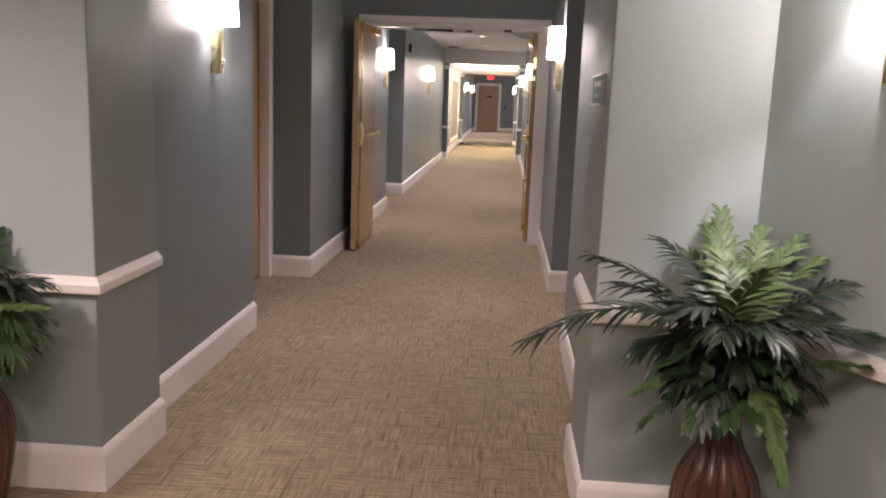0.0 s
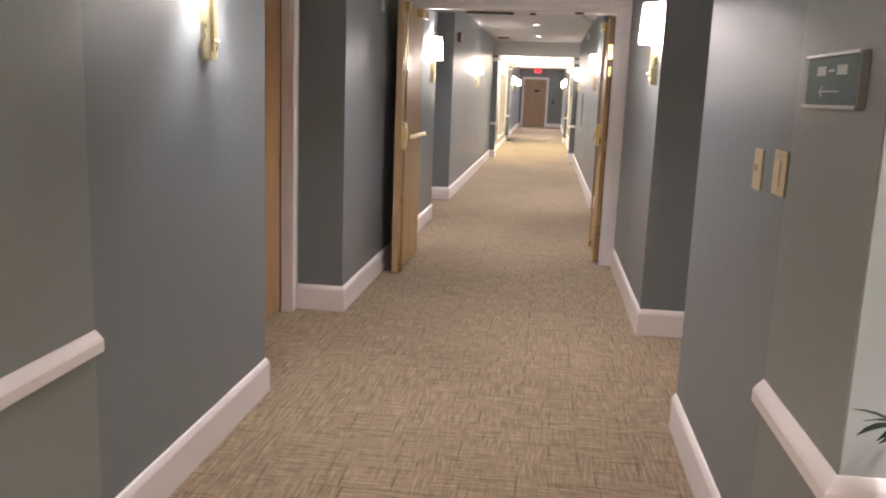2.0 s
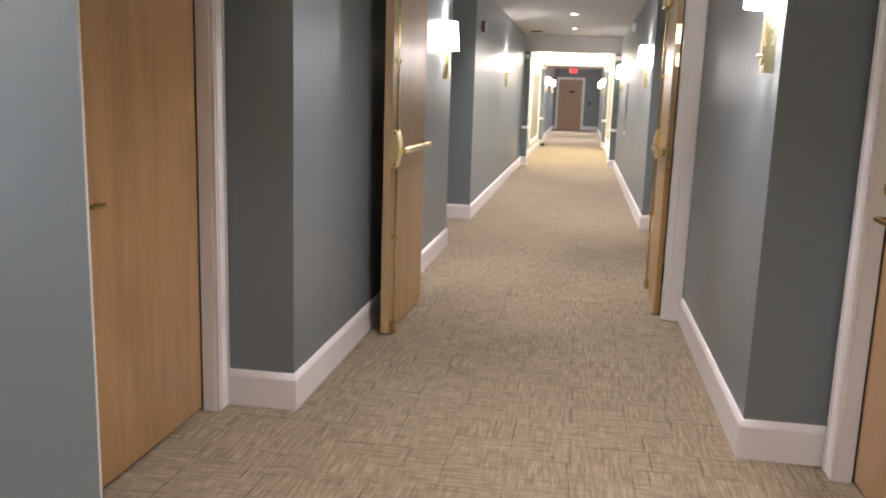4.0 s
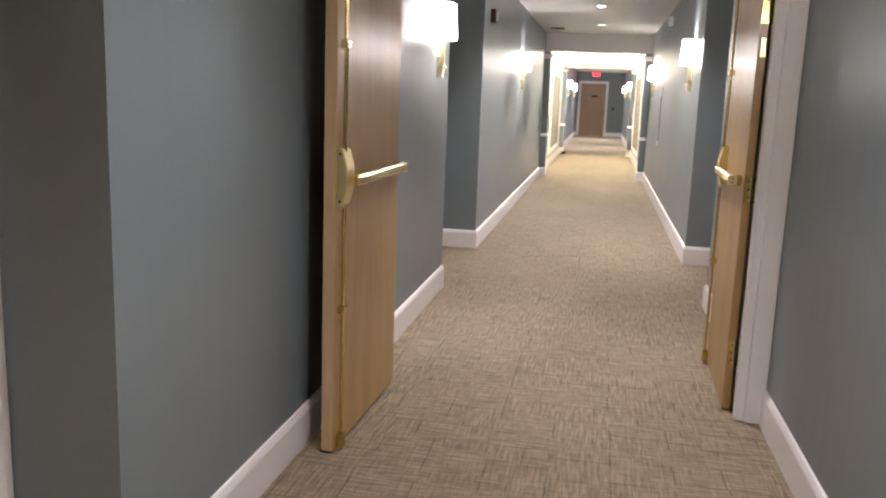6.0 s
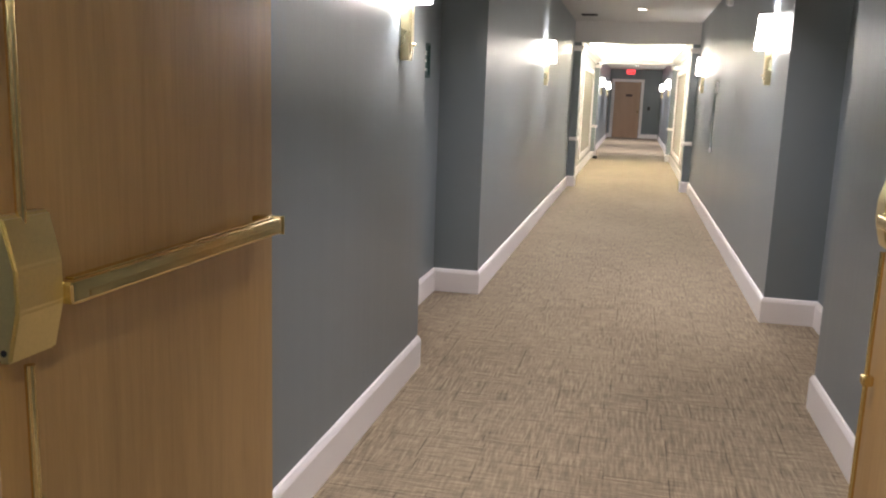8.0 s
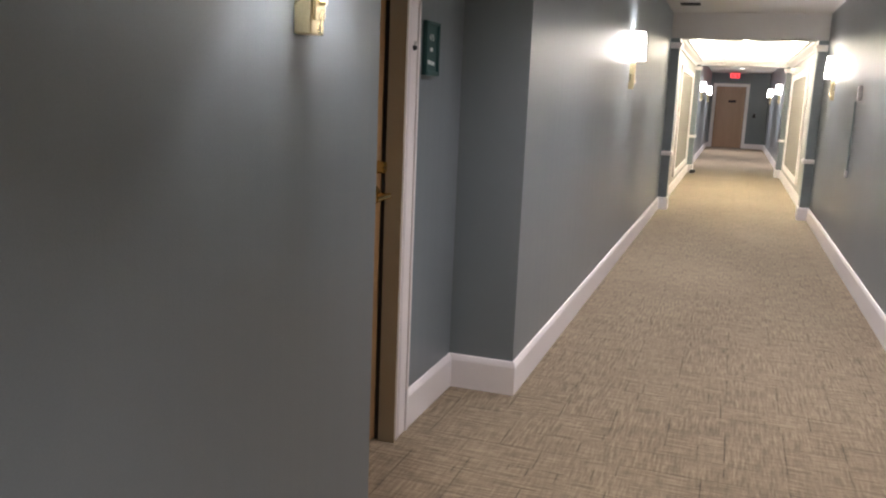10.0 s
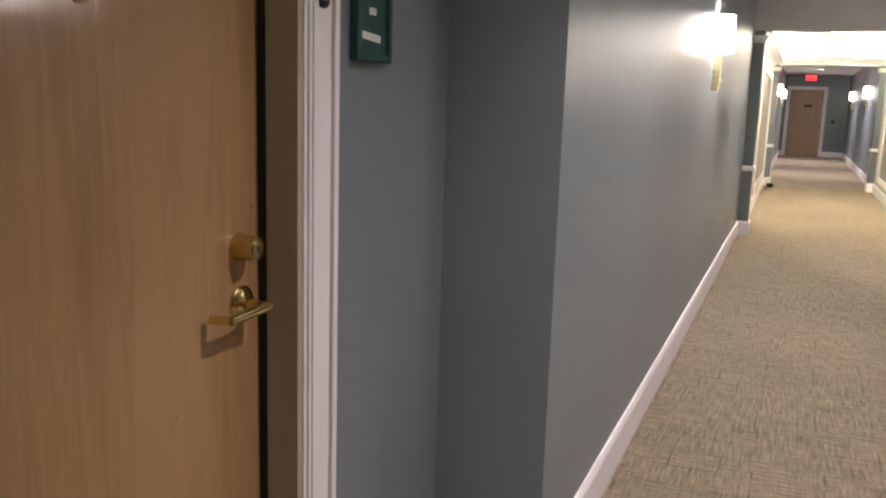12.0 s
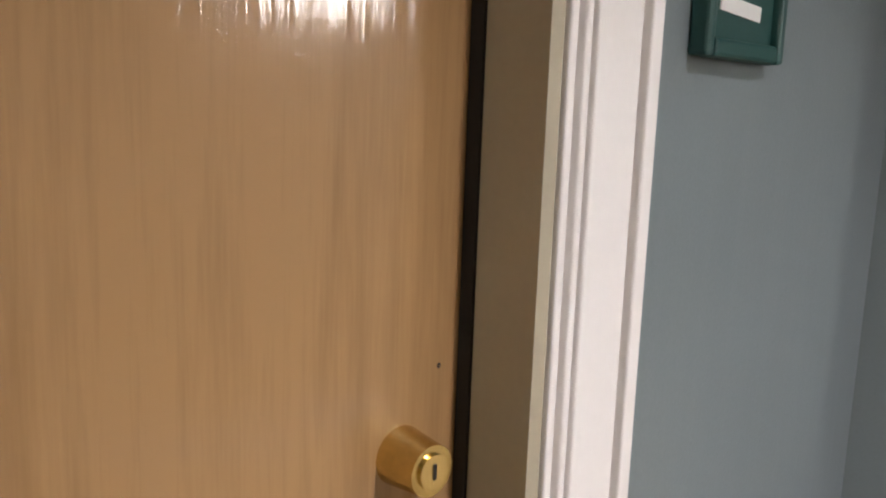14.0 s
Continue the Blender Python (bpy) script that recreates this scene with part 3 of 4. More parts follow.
# ---- fire doors, both standing open ----
def fire_door(name, hinge, free, face, s, label, reach=0.0):
    """A leaf open along the corridor. hinge, free: its two ends in y; face: the side with the bar; s: the way that side faces."""
    a, b = min(hinge, free), max(hinge, free)
    k = 1 if hinge > free else -1                 # from the free edge towards the hinge
    leaf = structure(name, boxes((face, face - s * 0.045, a, b, 0.012, 2.035), bevel=0.002), FIRE, label, "door")
    e = free - k * 0.0015
    part("edge_band", boxes((face - s * 0.001, face - s * 0.044, e, e + k * 0.004, 0.014, 2.033)), EDGE, leaf, "pale wood edge band")
    # hinge edge takes the darker face veneer to stand for the frame's shade
    part("edge_band", boxes((face - s * 0.001, face - s * 0.044, hinge - k * 0.002, hinge + k * 0.0012, 0.014, 2.033)), FIRE, leaf, "hinge edge in darker veneer for the frame's shade")
    ry = free + k * 0.050
    case = bmesh.new()
    prof = [(0.0, 0.952), (0.0, 1.155), (0.022, 1.155), (0.040, 1.085), (0.040, 1.025), (0.022, 0.952)]
    v0 = [case.verts.new((face + s * d, ry - k * 0.046, z)) for d, z in prof]
    v1 = [case.verts.new((face + s * d, ry + k * 0.048, z)) for d, z in prof]
    case.faces.new(v0)
    case.faces.new(v1)
    for i in range(6):
        case.faces.new((v0[i], v0[(i + 1) % 6], v1[(i + 1) % 6], v1[i]))
    bmesh.ops.recalc_face_normals(case, faces=case.faces)
    bmesh.ops.bevel(case, geom=list(case.edges), offset=0.004, segments=2, affect="EDGES")
    latch = part("latch_case", case, SATIN, leaf, "polished brass latch case")
    for z in (0.968, 1.138):
        part("screw", rods(((face + s * 0.014, ry - k * 0.044, z), (face + s * 0.014, ry - k * 0.0475, z), 0.005), segments=8), BLACK, latch)
    far = hinge - k * 0.066
    bar = boxes((face + s * 0.024, face + s * 0.058, ry + k * 0.044, far, 1.017, 1.053), bevel=0.006)
    bar_part = part("panic_bar", bar, BRASS, leaf, "polished brass panic bar")
    part("bar_groove", boxes((face + s * 0.057, face + s * 0.0592, ry + k * 0.08, far - k * 0.05, 1.024, 1.034)), DULL, bar_part)
    part("bar_ridge", boxes((face + s * 0.031, face + s * 0.047, ry + k * 0.06, far - k * 0.03, 1.0525, 1.0555), bevel=0.0015), BRASS, bar_part)
    part("bar_bracket", boxes((face, face + s * 0.04, far - k * 0.036, far - k * 0.006, 1.012, 1.058), bevel=0.004), DULL, bar_part, "brass end bracket")
    part("end_cap", boxes((face + s * 0.022, face + s * 0.060, far, far + k * 0.005, 1.015, 1.055)), SATIN, bar_part)
    for z in (1.026, 1.044):
        part("screw", rods(((face + s * 0.041, far + k * 0.004, z), (face + s * 0.041, far + k * 0.0065, z), 0.004), segments=8), BLACK, bar_part)
    for z0, z1 in ((1.14, 1.985), (0.06, 0.94)):
        part("vertical_rod", rods(((face + s * 0.018, ry - k * 0.005, z0), (face + s * 0.018, ry - k * 0.005, z1), 0.0075)), BRASS, leaf, "slim brass latch rod", True)
    for z in (0.56, 1.52):
        part("rod_guide", boxes((face, face + s * 0.032, ry - k * 0.022, ry + k * 0.014, z - 0.016, z + 0.016), bevel=0.007), BRASS, leaf, "brass rod guide")
    part("top_latch", boxes((face, face + s * 0.04, ry - k * 0.03, ry + k * 0.025, 1.965, 2.03), bevel=0.005), BRASS, leaf, "brass top latch")
    part("bottom_latch", boxes((face, face + s * 0.03, ry - k * 0.022, ry + k * 0.016, 0.015, 0.075), bevel=0.005), DULL, leaf, "dull brass bottom latch")
    closer = part("door_closer", boxes((face, face + s * 0.055, hinge - k * (0.34 + reach), hinge - k * (0.10 + reach), 1.955, 2.02), bevel=0.008), BRASS, leaf, "brass door closer")
    part("closer_arm", rods(((face + s * 0.03, hinge - k * (0.16 + reach), 2.0), (face + s * 0.03, hinge - k * (0.16 + reach), 2.03), 0.011), ((face + s * 0.02, hinge - k * (0.16 + reach), 2.028), (face + s * (0.24 - 0.3 * reach), hinge - k * (0.02 + 1.5 * reach), 2.034), 0.008), ((face + s * (0.24 - 0.3 * reach), hinge - k * (0.02 + 1.5 * reach), 2.034), (face + s * 0.25, hinge + k * 0.02, 2.044), 0.007)), STEEL, closer, "steel closer arm", True)
    for z in (0.275, 1.005, 1.755):
        h = part("hinge", boxes((face - s * 0.003, face - s * 0.040, hinge - k * 0.004, hinge + k * 0.004, z - 0.057, z + 0.057)), DULL, leaf, "dull brass hinge")
        part("hinge_pin", rods(((face - s * 0.046, hinge + k * 0.006, z - 0.06), (face - s * 0.046, hinge + k * 0.006, z + 0.06), 0.007)), DULL, h, "", True)
        for dz in (-0.035, 0.0, 0.035):
            part("screw", rods(((face - s * 0.02, hinge, z + dz), (face - s * 0.02, hinge + k * 0.0055, z + dz), 0.004), segments=8), BLACK, h)
    return leaf


left_leaf = fire_door("door_6", 7.862, 7.005, -1.248, 1, "light wood fire door with brass panic bar, standing open")
right_leaf = fire_door("door_7", 7.915, 8.66, 0.268, -1, "light wood fire door with brass panic bar, standing open", 0.30)
left_leaf.matrix_world = pose(-1.293, 7.862, 0) @ Matrix.Rotation(radians(-1.35), 4, "Z") @ pose(1.293, -7.862, 0)
right_leaf.matrix_world = pose(0.313, 7.915, 0) @ Matrix.Rotation(radians(-1.5), 4, "Z") @ pose(-0.313, -7.915, 0)
part("fire_label", boxes((0.279, 0.301, 7.9115, 7.9135, 1.56, 1.64), bevel=0.0008), DULL, right_leaf, "small metal rating plate")
# thin black box added for the dark of the hinge-side gap
structure("door_gap", boxes((0.3015, 0.306, 7.885, 7.908, 0.01, 2.04)), GAP_VENT_BLACK, "black strip standing for shade in the fire door rebate", "door seal")


# ---- wall sconces ----
def half_shade(w0, w1, d0, d1, z0, z1, t=0.004):
    """A half-drum shade, open above and below, standing out along +x from its wall at x = 0; thin but solid."""
    bm = bmesh.new()
    n = 20
    grid = []
    for z, w, d in ((z0, w0, d0), (z1, w1, d1)):
        for off in (0, -t):
            row = []
            for i in range(n + 1):
                a = math.pi * (i / n - 0.5)
                ca, sa = math.cos(a), math.sin(a)
                row.append(bm.verts.new(((d + off) * abs(ca) ** 0.55, (w + off) * math.copysign(abs(sa) ** 0.6, sa), z)))
            grid.append(row)
    ob, ib, ot, it = grid
    for i in range(n):
        for p, q in ((ob, ot), (it, ib), (ot, it), (ib, ob)):
            bm.faces.new((p[i], p[i + 1], q[i + 1], q[i]))
    return bm


def wall_sconce(at, turn):
    ob = thing("wall_sconce", "lit white half-round sconce on a brass bracket", "wall lamp", "corridor sconces", at, turn)
    part("backplate", boxes((0.0, 0.040, -0.029, 0.029, -0.012, 0.32), bevel=0.004), PALE_BRASS, ob, "solid brass backplate")
    part("front_bar", boxes((0.0398, 0.046, -0.021, 0.021, 0.016, 0.30), bevel=0.002), PALE_BRASS, ob, "raised brass face")
    part("finial", rods(((0.045, 0, 0.052), (0.060, 0, 0.052), 0.007, 0.005), segments=16), PALE_BRASS, ob, "small brass finial", True)
    part("shade", half_shade(0.098, 0.086, 0.118, 0.106, 0.225, 0.445), SHADE, ob, "glowing white shade", True)
    # unseen baffle, added to dim the patch of light on the ceiling
    part("added_baffle", boxes((0.048, 0.094, -0.062, 0.062, 0.428, 0.431), (0.015, 0.048, -0.062, -0.052, 0.428, 0.431), (0.015, 0.048, 0.052, 0.062, 0.428, 0.431)), WHITE, ob, "unseen white baffle added to cut the up-light")
    part("socket", rods(((0.05, 0, 0.27), (0.05, 0, 0.31), 0.014), segments=14), WHITE, ob, "", True)
    return ob


first = wall_sconce((XL, 3.722, 1.482), 0)
places = [(XL, 3.722, 0, 1), (XL, 9.525, 0, 1), (XL, 15.12, 0, 1), (XL, 29.6, 0, 0.8), (XL, 34.6, 0, 0.8),
          (XR, 5.895, 180, 1), (XR, 12.14, 180, 1), (XR, 17.9, 180, 1), (XR, 29.963, 180, 0.8), (XR, 35.508, 180, 0.8)]
for i, (x, y, turn, k) in enumerate(places):
    if i:
        copy_thing(first, pose(x, y, 1.482, 0, 0, turn))
    s = 1 if turn == 0 else -1
    lamp("sconce_light", "POINT", SCONCE_W * k, COOL, pose(x + s * 0.055, y, 1.482 + 0.335), 0.022)
slant = math.degrees(math.atan2(0.12 - YE0, 1.95 - 0.85)) - 90
sx, sy = 0.85 + 1.1 * 0.17, YE0 + (0.12 - YE0) * 0.17
copy_thing(first, pose(sx, sy, 1.482, 0, 0, slant))
lamp("sconce_light", "POINT", SCONCE_W, COOL, pose(sx, sy, 1.482 + 0.335, 0, 0, slant) @ pose(0.055, 0, 0), 0.022)


# ---- ceiling fittings ----
def downlight(x, y, z, k=1.0, cone=105):
    ob = thing("recessed_light", "small recessed round ceiling light, lit; three near ones are added", "ceiling light", "corridor downlights", (x, y, z))
    part("trim_ring", lathe([(0.046, 0.0), (0.046, -0.004), (0.060, -0.006), (0.066, -0.002), (0.066, 0.0)], 28), WHITE, ob, "white trim ring", True)
    part("lens", lathe([(0.001, -0.002), (0.0465, -0.002)], 28), LAMP_ON, ob, "glowing lens")
    lamp("downlight", "SPOT", DOWN_W * k, COOL, pose(x, y, z - 0.012), 0.05, spot=cone)
    return ob


# the lights at 4.24, 5.93 and 8.5 are unseen, added to brighten the near corridor
for y, k, cone in ((4.24, 0.9, 121), (5.93, 0.95, 118), (8.5, 1.4, 84), (10.95, 1.35, 124), (12.71, 1.4, 118), (14.88, 1.45, 118), (17.45, 1.45, 118)):
    downlight(-0.45, y, CH, k, cone)
for y in (29.389, 34.169):
    ob = thing("recessed_light", "small recessed round ceiling light, lit; three near ones are added", "ceiling light", "corridor downlights", (-0.5, y, 2.47))
    part("lens", lathe([(0.001, -0.003), (0.07, -0.003)], 24), LAMP_ON, ob, "glowing lens")
    lamp("downlight", "SPOT", FAR_W, COOL, pose(-0.5, y, 2.455), 0.05, spot=140)
# out-of-view lights added to brighten the lobby walls and plants
for x, y, k in ((-1.9, 0.78, 1.25), (-0.5, -0.66, 1.15), (0.25, -0.1, 1.0)):
    ob = thing("recessed_light", "unseen recessed lobby ceiling light, added to light the lobby", "ceiling light", "lobby downlights", (x, y, CH))
    part("trim_ring", lathe([(0.075, 0.0), (0.075, -0.004), (0.095, -0.006), (0.10, 0.0)], 28), WHITE, ob, "white trim ring", True)
    part("lens", lathe([(0.001, -0.003), (0.076, -0.003)], 28), LAMP_ON, ob, "glowing lens")
    lamp("added_lobby_light", "SPOT", LOBBY_W * k, (1.0, 0.86, 0.81), pose(x, y, CH - 0.015), 0.22, spot=150)

vent = thing("ceiling_vent", "dark slotted air vent in the corridor ceiling", "vent", "", (-1.157, 18.2, CH))
part("frame", boxes((-0.11, 0.11, -0.11, -0.085, -0.01, 0), (-0.11, 0.11, 0.085, 0.11, -0.01, 0), (-0.11, -0.085, -0.085, 0.085, -0.01, 0), (0.085, 0.11, -0.085, 0.085, -0.01, 0)), GAP_VENT_BLACK, vent)
part("backing", boxes((-0.09, 0.09, -0.09, 0.09, -0.003, 0)), GAP_VENT_BLACK, vent)
for i in range(5):
    part("slat", boxes((-0.088, 0.088, -0.075 + 0.034 * i, -0.063 + 0.034 * i, -0.009, -0.003)), GAP_VENT_BLACK, vent)

bay = thing("ceiling_lamp", "bright bowl lamp close under the bay ceiling", "ceiling lamp", "", (-0.48, 21.347, 2.52))
part("canopy", lathe([(0.001, -0.03), (0.08, -0.028), (0.09, 0.0)], 28), BRASS, bay, "brass canopy", True)
part("bowl", lathe([(0.001, -0.20), (0.10, -0.19), (0.17, -0.155), (0.21, -0.10), (0.215, -0.085)], 36), BAY_ON, bay, "glowing glass bowl", True)
part("stem", rods(((0, 0, -0.2), (0, 0, -0.02), 0.008)), BRASS, bay, "", True)
lamp("bay_light", "POINT", BAY_W, WARM, pose(-0.48, 21.347, 2.52 - 0.06), 0.10)
for x in (XL + 0.085, XR - 0.085):
    strip = thing("cove_light", "warm light strip lying on the crown moulding", "cove light", "bay cove lights", (x, (YP1 + YQ0) / 2, 2.275))
    part("strip", boxes((-0.025, 0.025, -3.1, 3.1, 0.0, 0.012)), LAMP_ON, strip, "glowing strip")
    lamp("cove_lamp", "AREA", COVE_W, WARM, pose(x, (YP1 + YQ0) / 2, 2.295, 180, 0, 0), 0.05, 6.2)

# ---- bay panels ----
for side, x in ((1, XL + 0.012), (-1, XR - 0.012)):
    ob = thing("framed_wall_panel", "large tan wall panel in a white frame", "wall panel", "bay panels", (x, 0, 0))
    y0, y1, z0, z1, w, t = 21.4, 24.95, 0.25, 1.96, 0.09, 0.035
    s = side
    fr = boxes((0, s * t, y0, y1, z0, z0 + w), (0, s * t, y0, y1, z1 - w, z1), (0, s * t, y0, y0 + w, z0 + w, z1 - w), (0, s * t, y1 - w, y1, z0 + w, z1 - w), bevel=0.006)
    part("frame", fr, TRIM, ob, "white moulded frame")
    part("panel", boxes((0, s * 0.012, y0 + w, y1 - w, z0 + w, z1 - w)), TAN, ob, "plain tan panel")

# ---- exit sign, end wall ----
ex = thing("exit_sign", "lit red exit sign above the end door", "exit sign", "", (-0.69, YEND, 2.39))
part("housing", boxes((-0.16, 0.16, -0.05, 0.0, -0.10, 0.10), bevel=0.006), WHITE, ex, "white housing")
face = part("sign_face", boxes((-0.15, 0.15, -0.054, -0.049, -0.09, 0.09)), EXIT_RED, ex, "glowing red face")
letters("lettering", "EXIT", 0.15, EXIT_TEXT, pose(0, -0.0555, 0, 90, 0, 0), ex)
reader = thing("card_reader", "small black card reader on the wall", "card reader", "", (0.03, YEND, 1.09))
part("body", boxes((-0.045, 0.045, -0.025, 0, -0.065, 0.065), bevel=0.008), BLACK, reader)
part("indicator", boxes((-0.012, 0.012, -0.0265, -0.024, 0.03, 0.04)), STEEL, reader)

# ---- fire alarm, strobe, thermostat, panel ----
alarm = thing("fire_alarm", "dark red fire alarm sounder high on the wall", "fire alarm", "", (XL, 12.02, 2.09))
part("body", boxes((0, 0.045, -0.06, 0.06, -0.06, 0.06), bevel=0.008), RED, alarm, "dark red body")
part("strobe_lens", boxes((0.044, 0.06, -0.02, 0.02, -0.045, 0.045), bevel=0.006), WHITE, alarm, "white strobe lens")
strobe = thing("wall_strobe", "small white strobe light high on the wall", "strobe", "", (XR, 15.06, 2.353))
part("body", boxes((-0.05, 0, -0.05, 0.05, -0.055, 0.055), bevel=0.008), WHITE, strobe)
part("strobe_lens", boxes((-0.068, -0.048, -0.02, 0.02, -0.04, 0.04), bevel=0.005), STEEL, strobe)
thermo = thing("thermostat", "small white thermostat on the wall", "thermostat", "", (XR, 15.79, 1.515))
part("body", boxes((-0.028, 0, -0.04, 0.04, -0.06, 0.06), bevel=0.006), WHITE, thermo)
part("display", boxes((-0.030, -0.027, -0.025, 0.025, 0.005, 0.04)), STEEL, thermo)
raceway = thing("cable_cover", "thin upright cable cover painted like the wall", "cable cover", "", (XR, 16.04, 1.12))
part("cover", boxes((-0.014, 0, -0.016, 0.016, -0.31, 0.33), bevel=0.004), LOWER, raceway)
part("end_cap", boxes((-0.02, 0, -0.022, 0.022, -0.33, -0.27), bevel=0.004), WHITE, raceway, "pale end cap")
unit = thing("emergency_light", "small white emergency light unit on the wall", "emergency light", "", (XR - 0.012, 24.031, 2.03))
part("body", boxes((-0.07, 0, -0.13, 0.13, -0.05, 0.05), bevel=0.01), WHITE, unit)
for y in (-0.07, 0.07):
    part("lamp_head", rods(((-0.06, y, 0.0), (-0.12, y, -0.01), 0.035, 0.045), segments=18), WHITE, unit, "", True)
stop = thing("door_stop", "small black object at the foot of the pilaster", "door stop", "", (-1.27, 25.756, 0))
part("body", boxes((-0.06, 0.05, -0.07, 0.07, 0, 0.07), bevel=0.015), BLACK, stop)
tag = thing("wall_contact", "small metal magnet plate on the wall", "magnet plate", "", (XL, 6.923, 2.0))
part("plate", boxes((0, 0.012, -0.02, 0.02, -0.06, 0.06), bevel=0.003), STEEL, tag)

# ---- switches and signs ----
for i, (y, z, paddles) in enumerate(((3.350, 1.205, 1), (3.120, 1.215, 2))):
    sw = thing("light_switch", "ivory wall plate with %s" % ("a toggle switch" if paddles == 1 else "a rocker switch"), "light switch", "entrance switches", (XR, y, z))
    w = 0.045 if paddles == 1 else 0.060
    part("plate", boxes((-0.006, 0, -w, w, -0.06, 0.06), bevel=0.003), IVORY, sw)
    if paddles == 1:
        part("toggle", boxes((-0.018, -0.004, -0.005, 0.005, -0.004, 0.014), bevel=0.002), IVORY, sw)
    else:
        part("rocker", boxes((-0.010, -0.004, -0.017, 0.017, -0.034, 0.034), bevel=0.002), IVORY, sw)
    for z2 in (-0.045, 0.045):
        part("screw", rods(((-0.0055, 0, z2), (-0.0075, 0, z2), 0.003), segments=8), STEEL, sw)

guide = thing("direction_sign", "dark green direction sign with a pale arrow", "sign", "", (PR, 2.51, 1.441))
part("panel", boxes((-0.012, 0, -0.15, 0.15, -0.046, 0.046), bevel=0.002), GREEN, guide, "dark green panel")
part("rail_top", boxes((-0.018, 0, -0.152, 0.152, 0.045, 0.051), bevel=0.001), STEEL, guide, "thin silver edge")
part("rail_bottom", boxes((-0.018, 0, -0.152, 0.152, -0.052, -0.045), bevel=0.001), STEEL, guide, "thin silver edge")
part("side_rail", boxes((-0.014, 0, -0.153, -0.150, -0.05, 0.05), bevel=0.001), STEEL, guide, "thin silver edge")
for y0, y1 in ((0.03, 0.085), (-0.085, -0.03)):
    part("lettering_bar", boxes((-0.0135, -0.0118, y0, y1, 0.010, 0.028)), PRINT, guide)
part("lettering_bar", boxes((-0.0135, -0.0118, -0.018, 0.018, 0.016, 0.021)), PRINT, guide)
arrow = bmesh.new()
box(arrow, -0.0135, -0.0118, -0.05, 0.06, -0.0215, -0.0185)
for sgn in (1, -1):
    v = [arrow.verts.new(q) for q in ((-0.013, 0.064, -0.02), (-0.013, 0.046, -0.02 + sgn * 0.011), (-0.013, 0.042, -0.02 + sgn * 0.009), (-0.013, 0.056, -0.02))]
    arrow.faces.new(v)
part("arrow", arrow, PRINT, guide, "pale arrow")

plaque = thing("room_sign", "dark green room number sign beside the door", "sign", "", (AL, 11.131, 1.537))
part("panel", boxes((0, 0.012, -0.072, 0.072, -0.098, 0.098)), GREEN, plaque, "dark green panel")
part("frame", boxes((0, 0.022, -0.076, -0.062, -0.104, 0.104), (0, 0.022, 0.062, 0.076, -0.104, 0.104), (0, 0.022, -0.062, 0.062, -0.104, -0.086), (0, 0.022, -0.062, 0.062, 0.09, 0.104), bevel=0.004), GREEN, plaque, "raised green frame")
part("number_strip", boxes((0.0118, 0.0135, -0.016, 0.014, -0.010, 0.004)), WHITE, plaque, "white label strip")
name_strip = part("name_strip", boxes((0.0118, 0.0135, -0.040, 0.038, -0.062, -0.047)), WHITE, plaque, "white name strip")
name_strip.rotation_euler = (radians(-4), 0, 0)
letters("lettering", "415", 0.036, WHITE, pose(0.0128, -0.001, 0.042, 90, 0, 90), plaque)
hook = thing("casing_hook", "small dark hook on the door casing", "hook", "", (AL + 0.017, 10.925, 1.53))
part("cup", lathe([(0.001, -0.012), (0.010, -0.010), (0.014, 0.0), (0.012, 0.006), (0.001, 0.006)], 16), BLACK, hook, "", True)
part("prong", rods(((0.004, -0.006, 0.004), (0.006, -0.008, 0.022), 0.002), ((0.004, 0.006, 0.004), (0.006, 0.008, 0.022), 0.002), segments=8), STEEL, hook, "", True)


for i, (y, z) in enumerate(((10.596, 0.828), (10.808, 1.160))):
    scuff = lathe([(0.0005, 0.0006), (0.0018, 0.0004), (0.0026, 0.0)], 9, squash=(1, 0.6 + 0.3 * i))
    bmesh.ops.rotate(scuff, verts=scuff.verts, cent=(0, 0, 0), matrix=Matrix.Rotation(radians(90), 3, "Y"))
    bmesh.ops.translate(scuff, verts=scuff.verts, vec=(AL - 0.060, y, z))
    part("scuff", scuff, GROOVE, bpy.data.objects["door_2"], "small dark scuff")


# ---- potted plants ----
def blade(verts, faces, base, along, up, length, width, droop, rows=4, fold=0.25):
    """One pointed leaflet with a folded midrib, appended to verts and faces."""
    side = along.cross(up).normalized()
    start = len(verts)
    for i in range(rows + 1):
        u = i / rows
        c0 = base + along * (length * u) - up * 0 + Vector((0, 0, -droop * length * u * u))
        w = width * math.sin(math.pi * min(0.999, 0.12 + 0.88 * u)) ** 0.8 if i < rows else 0.0004
        lift = up * (w * fold)
        verts.extend((c0 - side * w + lift, c0, c0 + side * w + lift))
    for i in range(rows):
        a = start + 3 * i
        faces.extend(((a, a + 1, a + 4, a + 3), (a + 1, a + 2, a + 5, a + 4)))


def leaf_object(name, verts, faces, mat, parent, label=""):
    me = bpy.data.meshes.new(name)
    me.from_pydata([tuple(v) for v in verts], [], faces)
    me.materials.append(mat)
    for p in me.polygons:
        p.use_smooth = True
    ob = new(name, me)
    ob.parent = parent
    if label:
        ob["label"] = label
    return ob


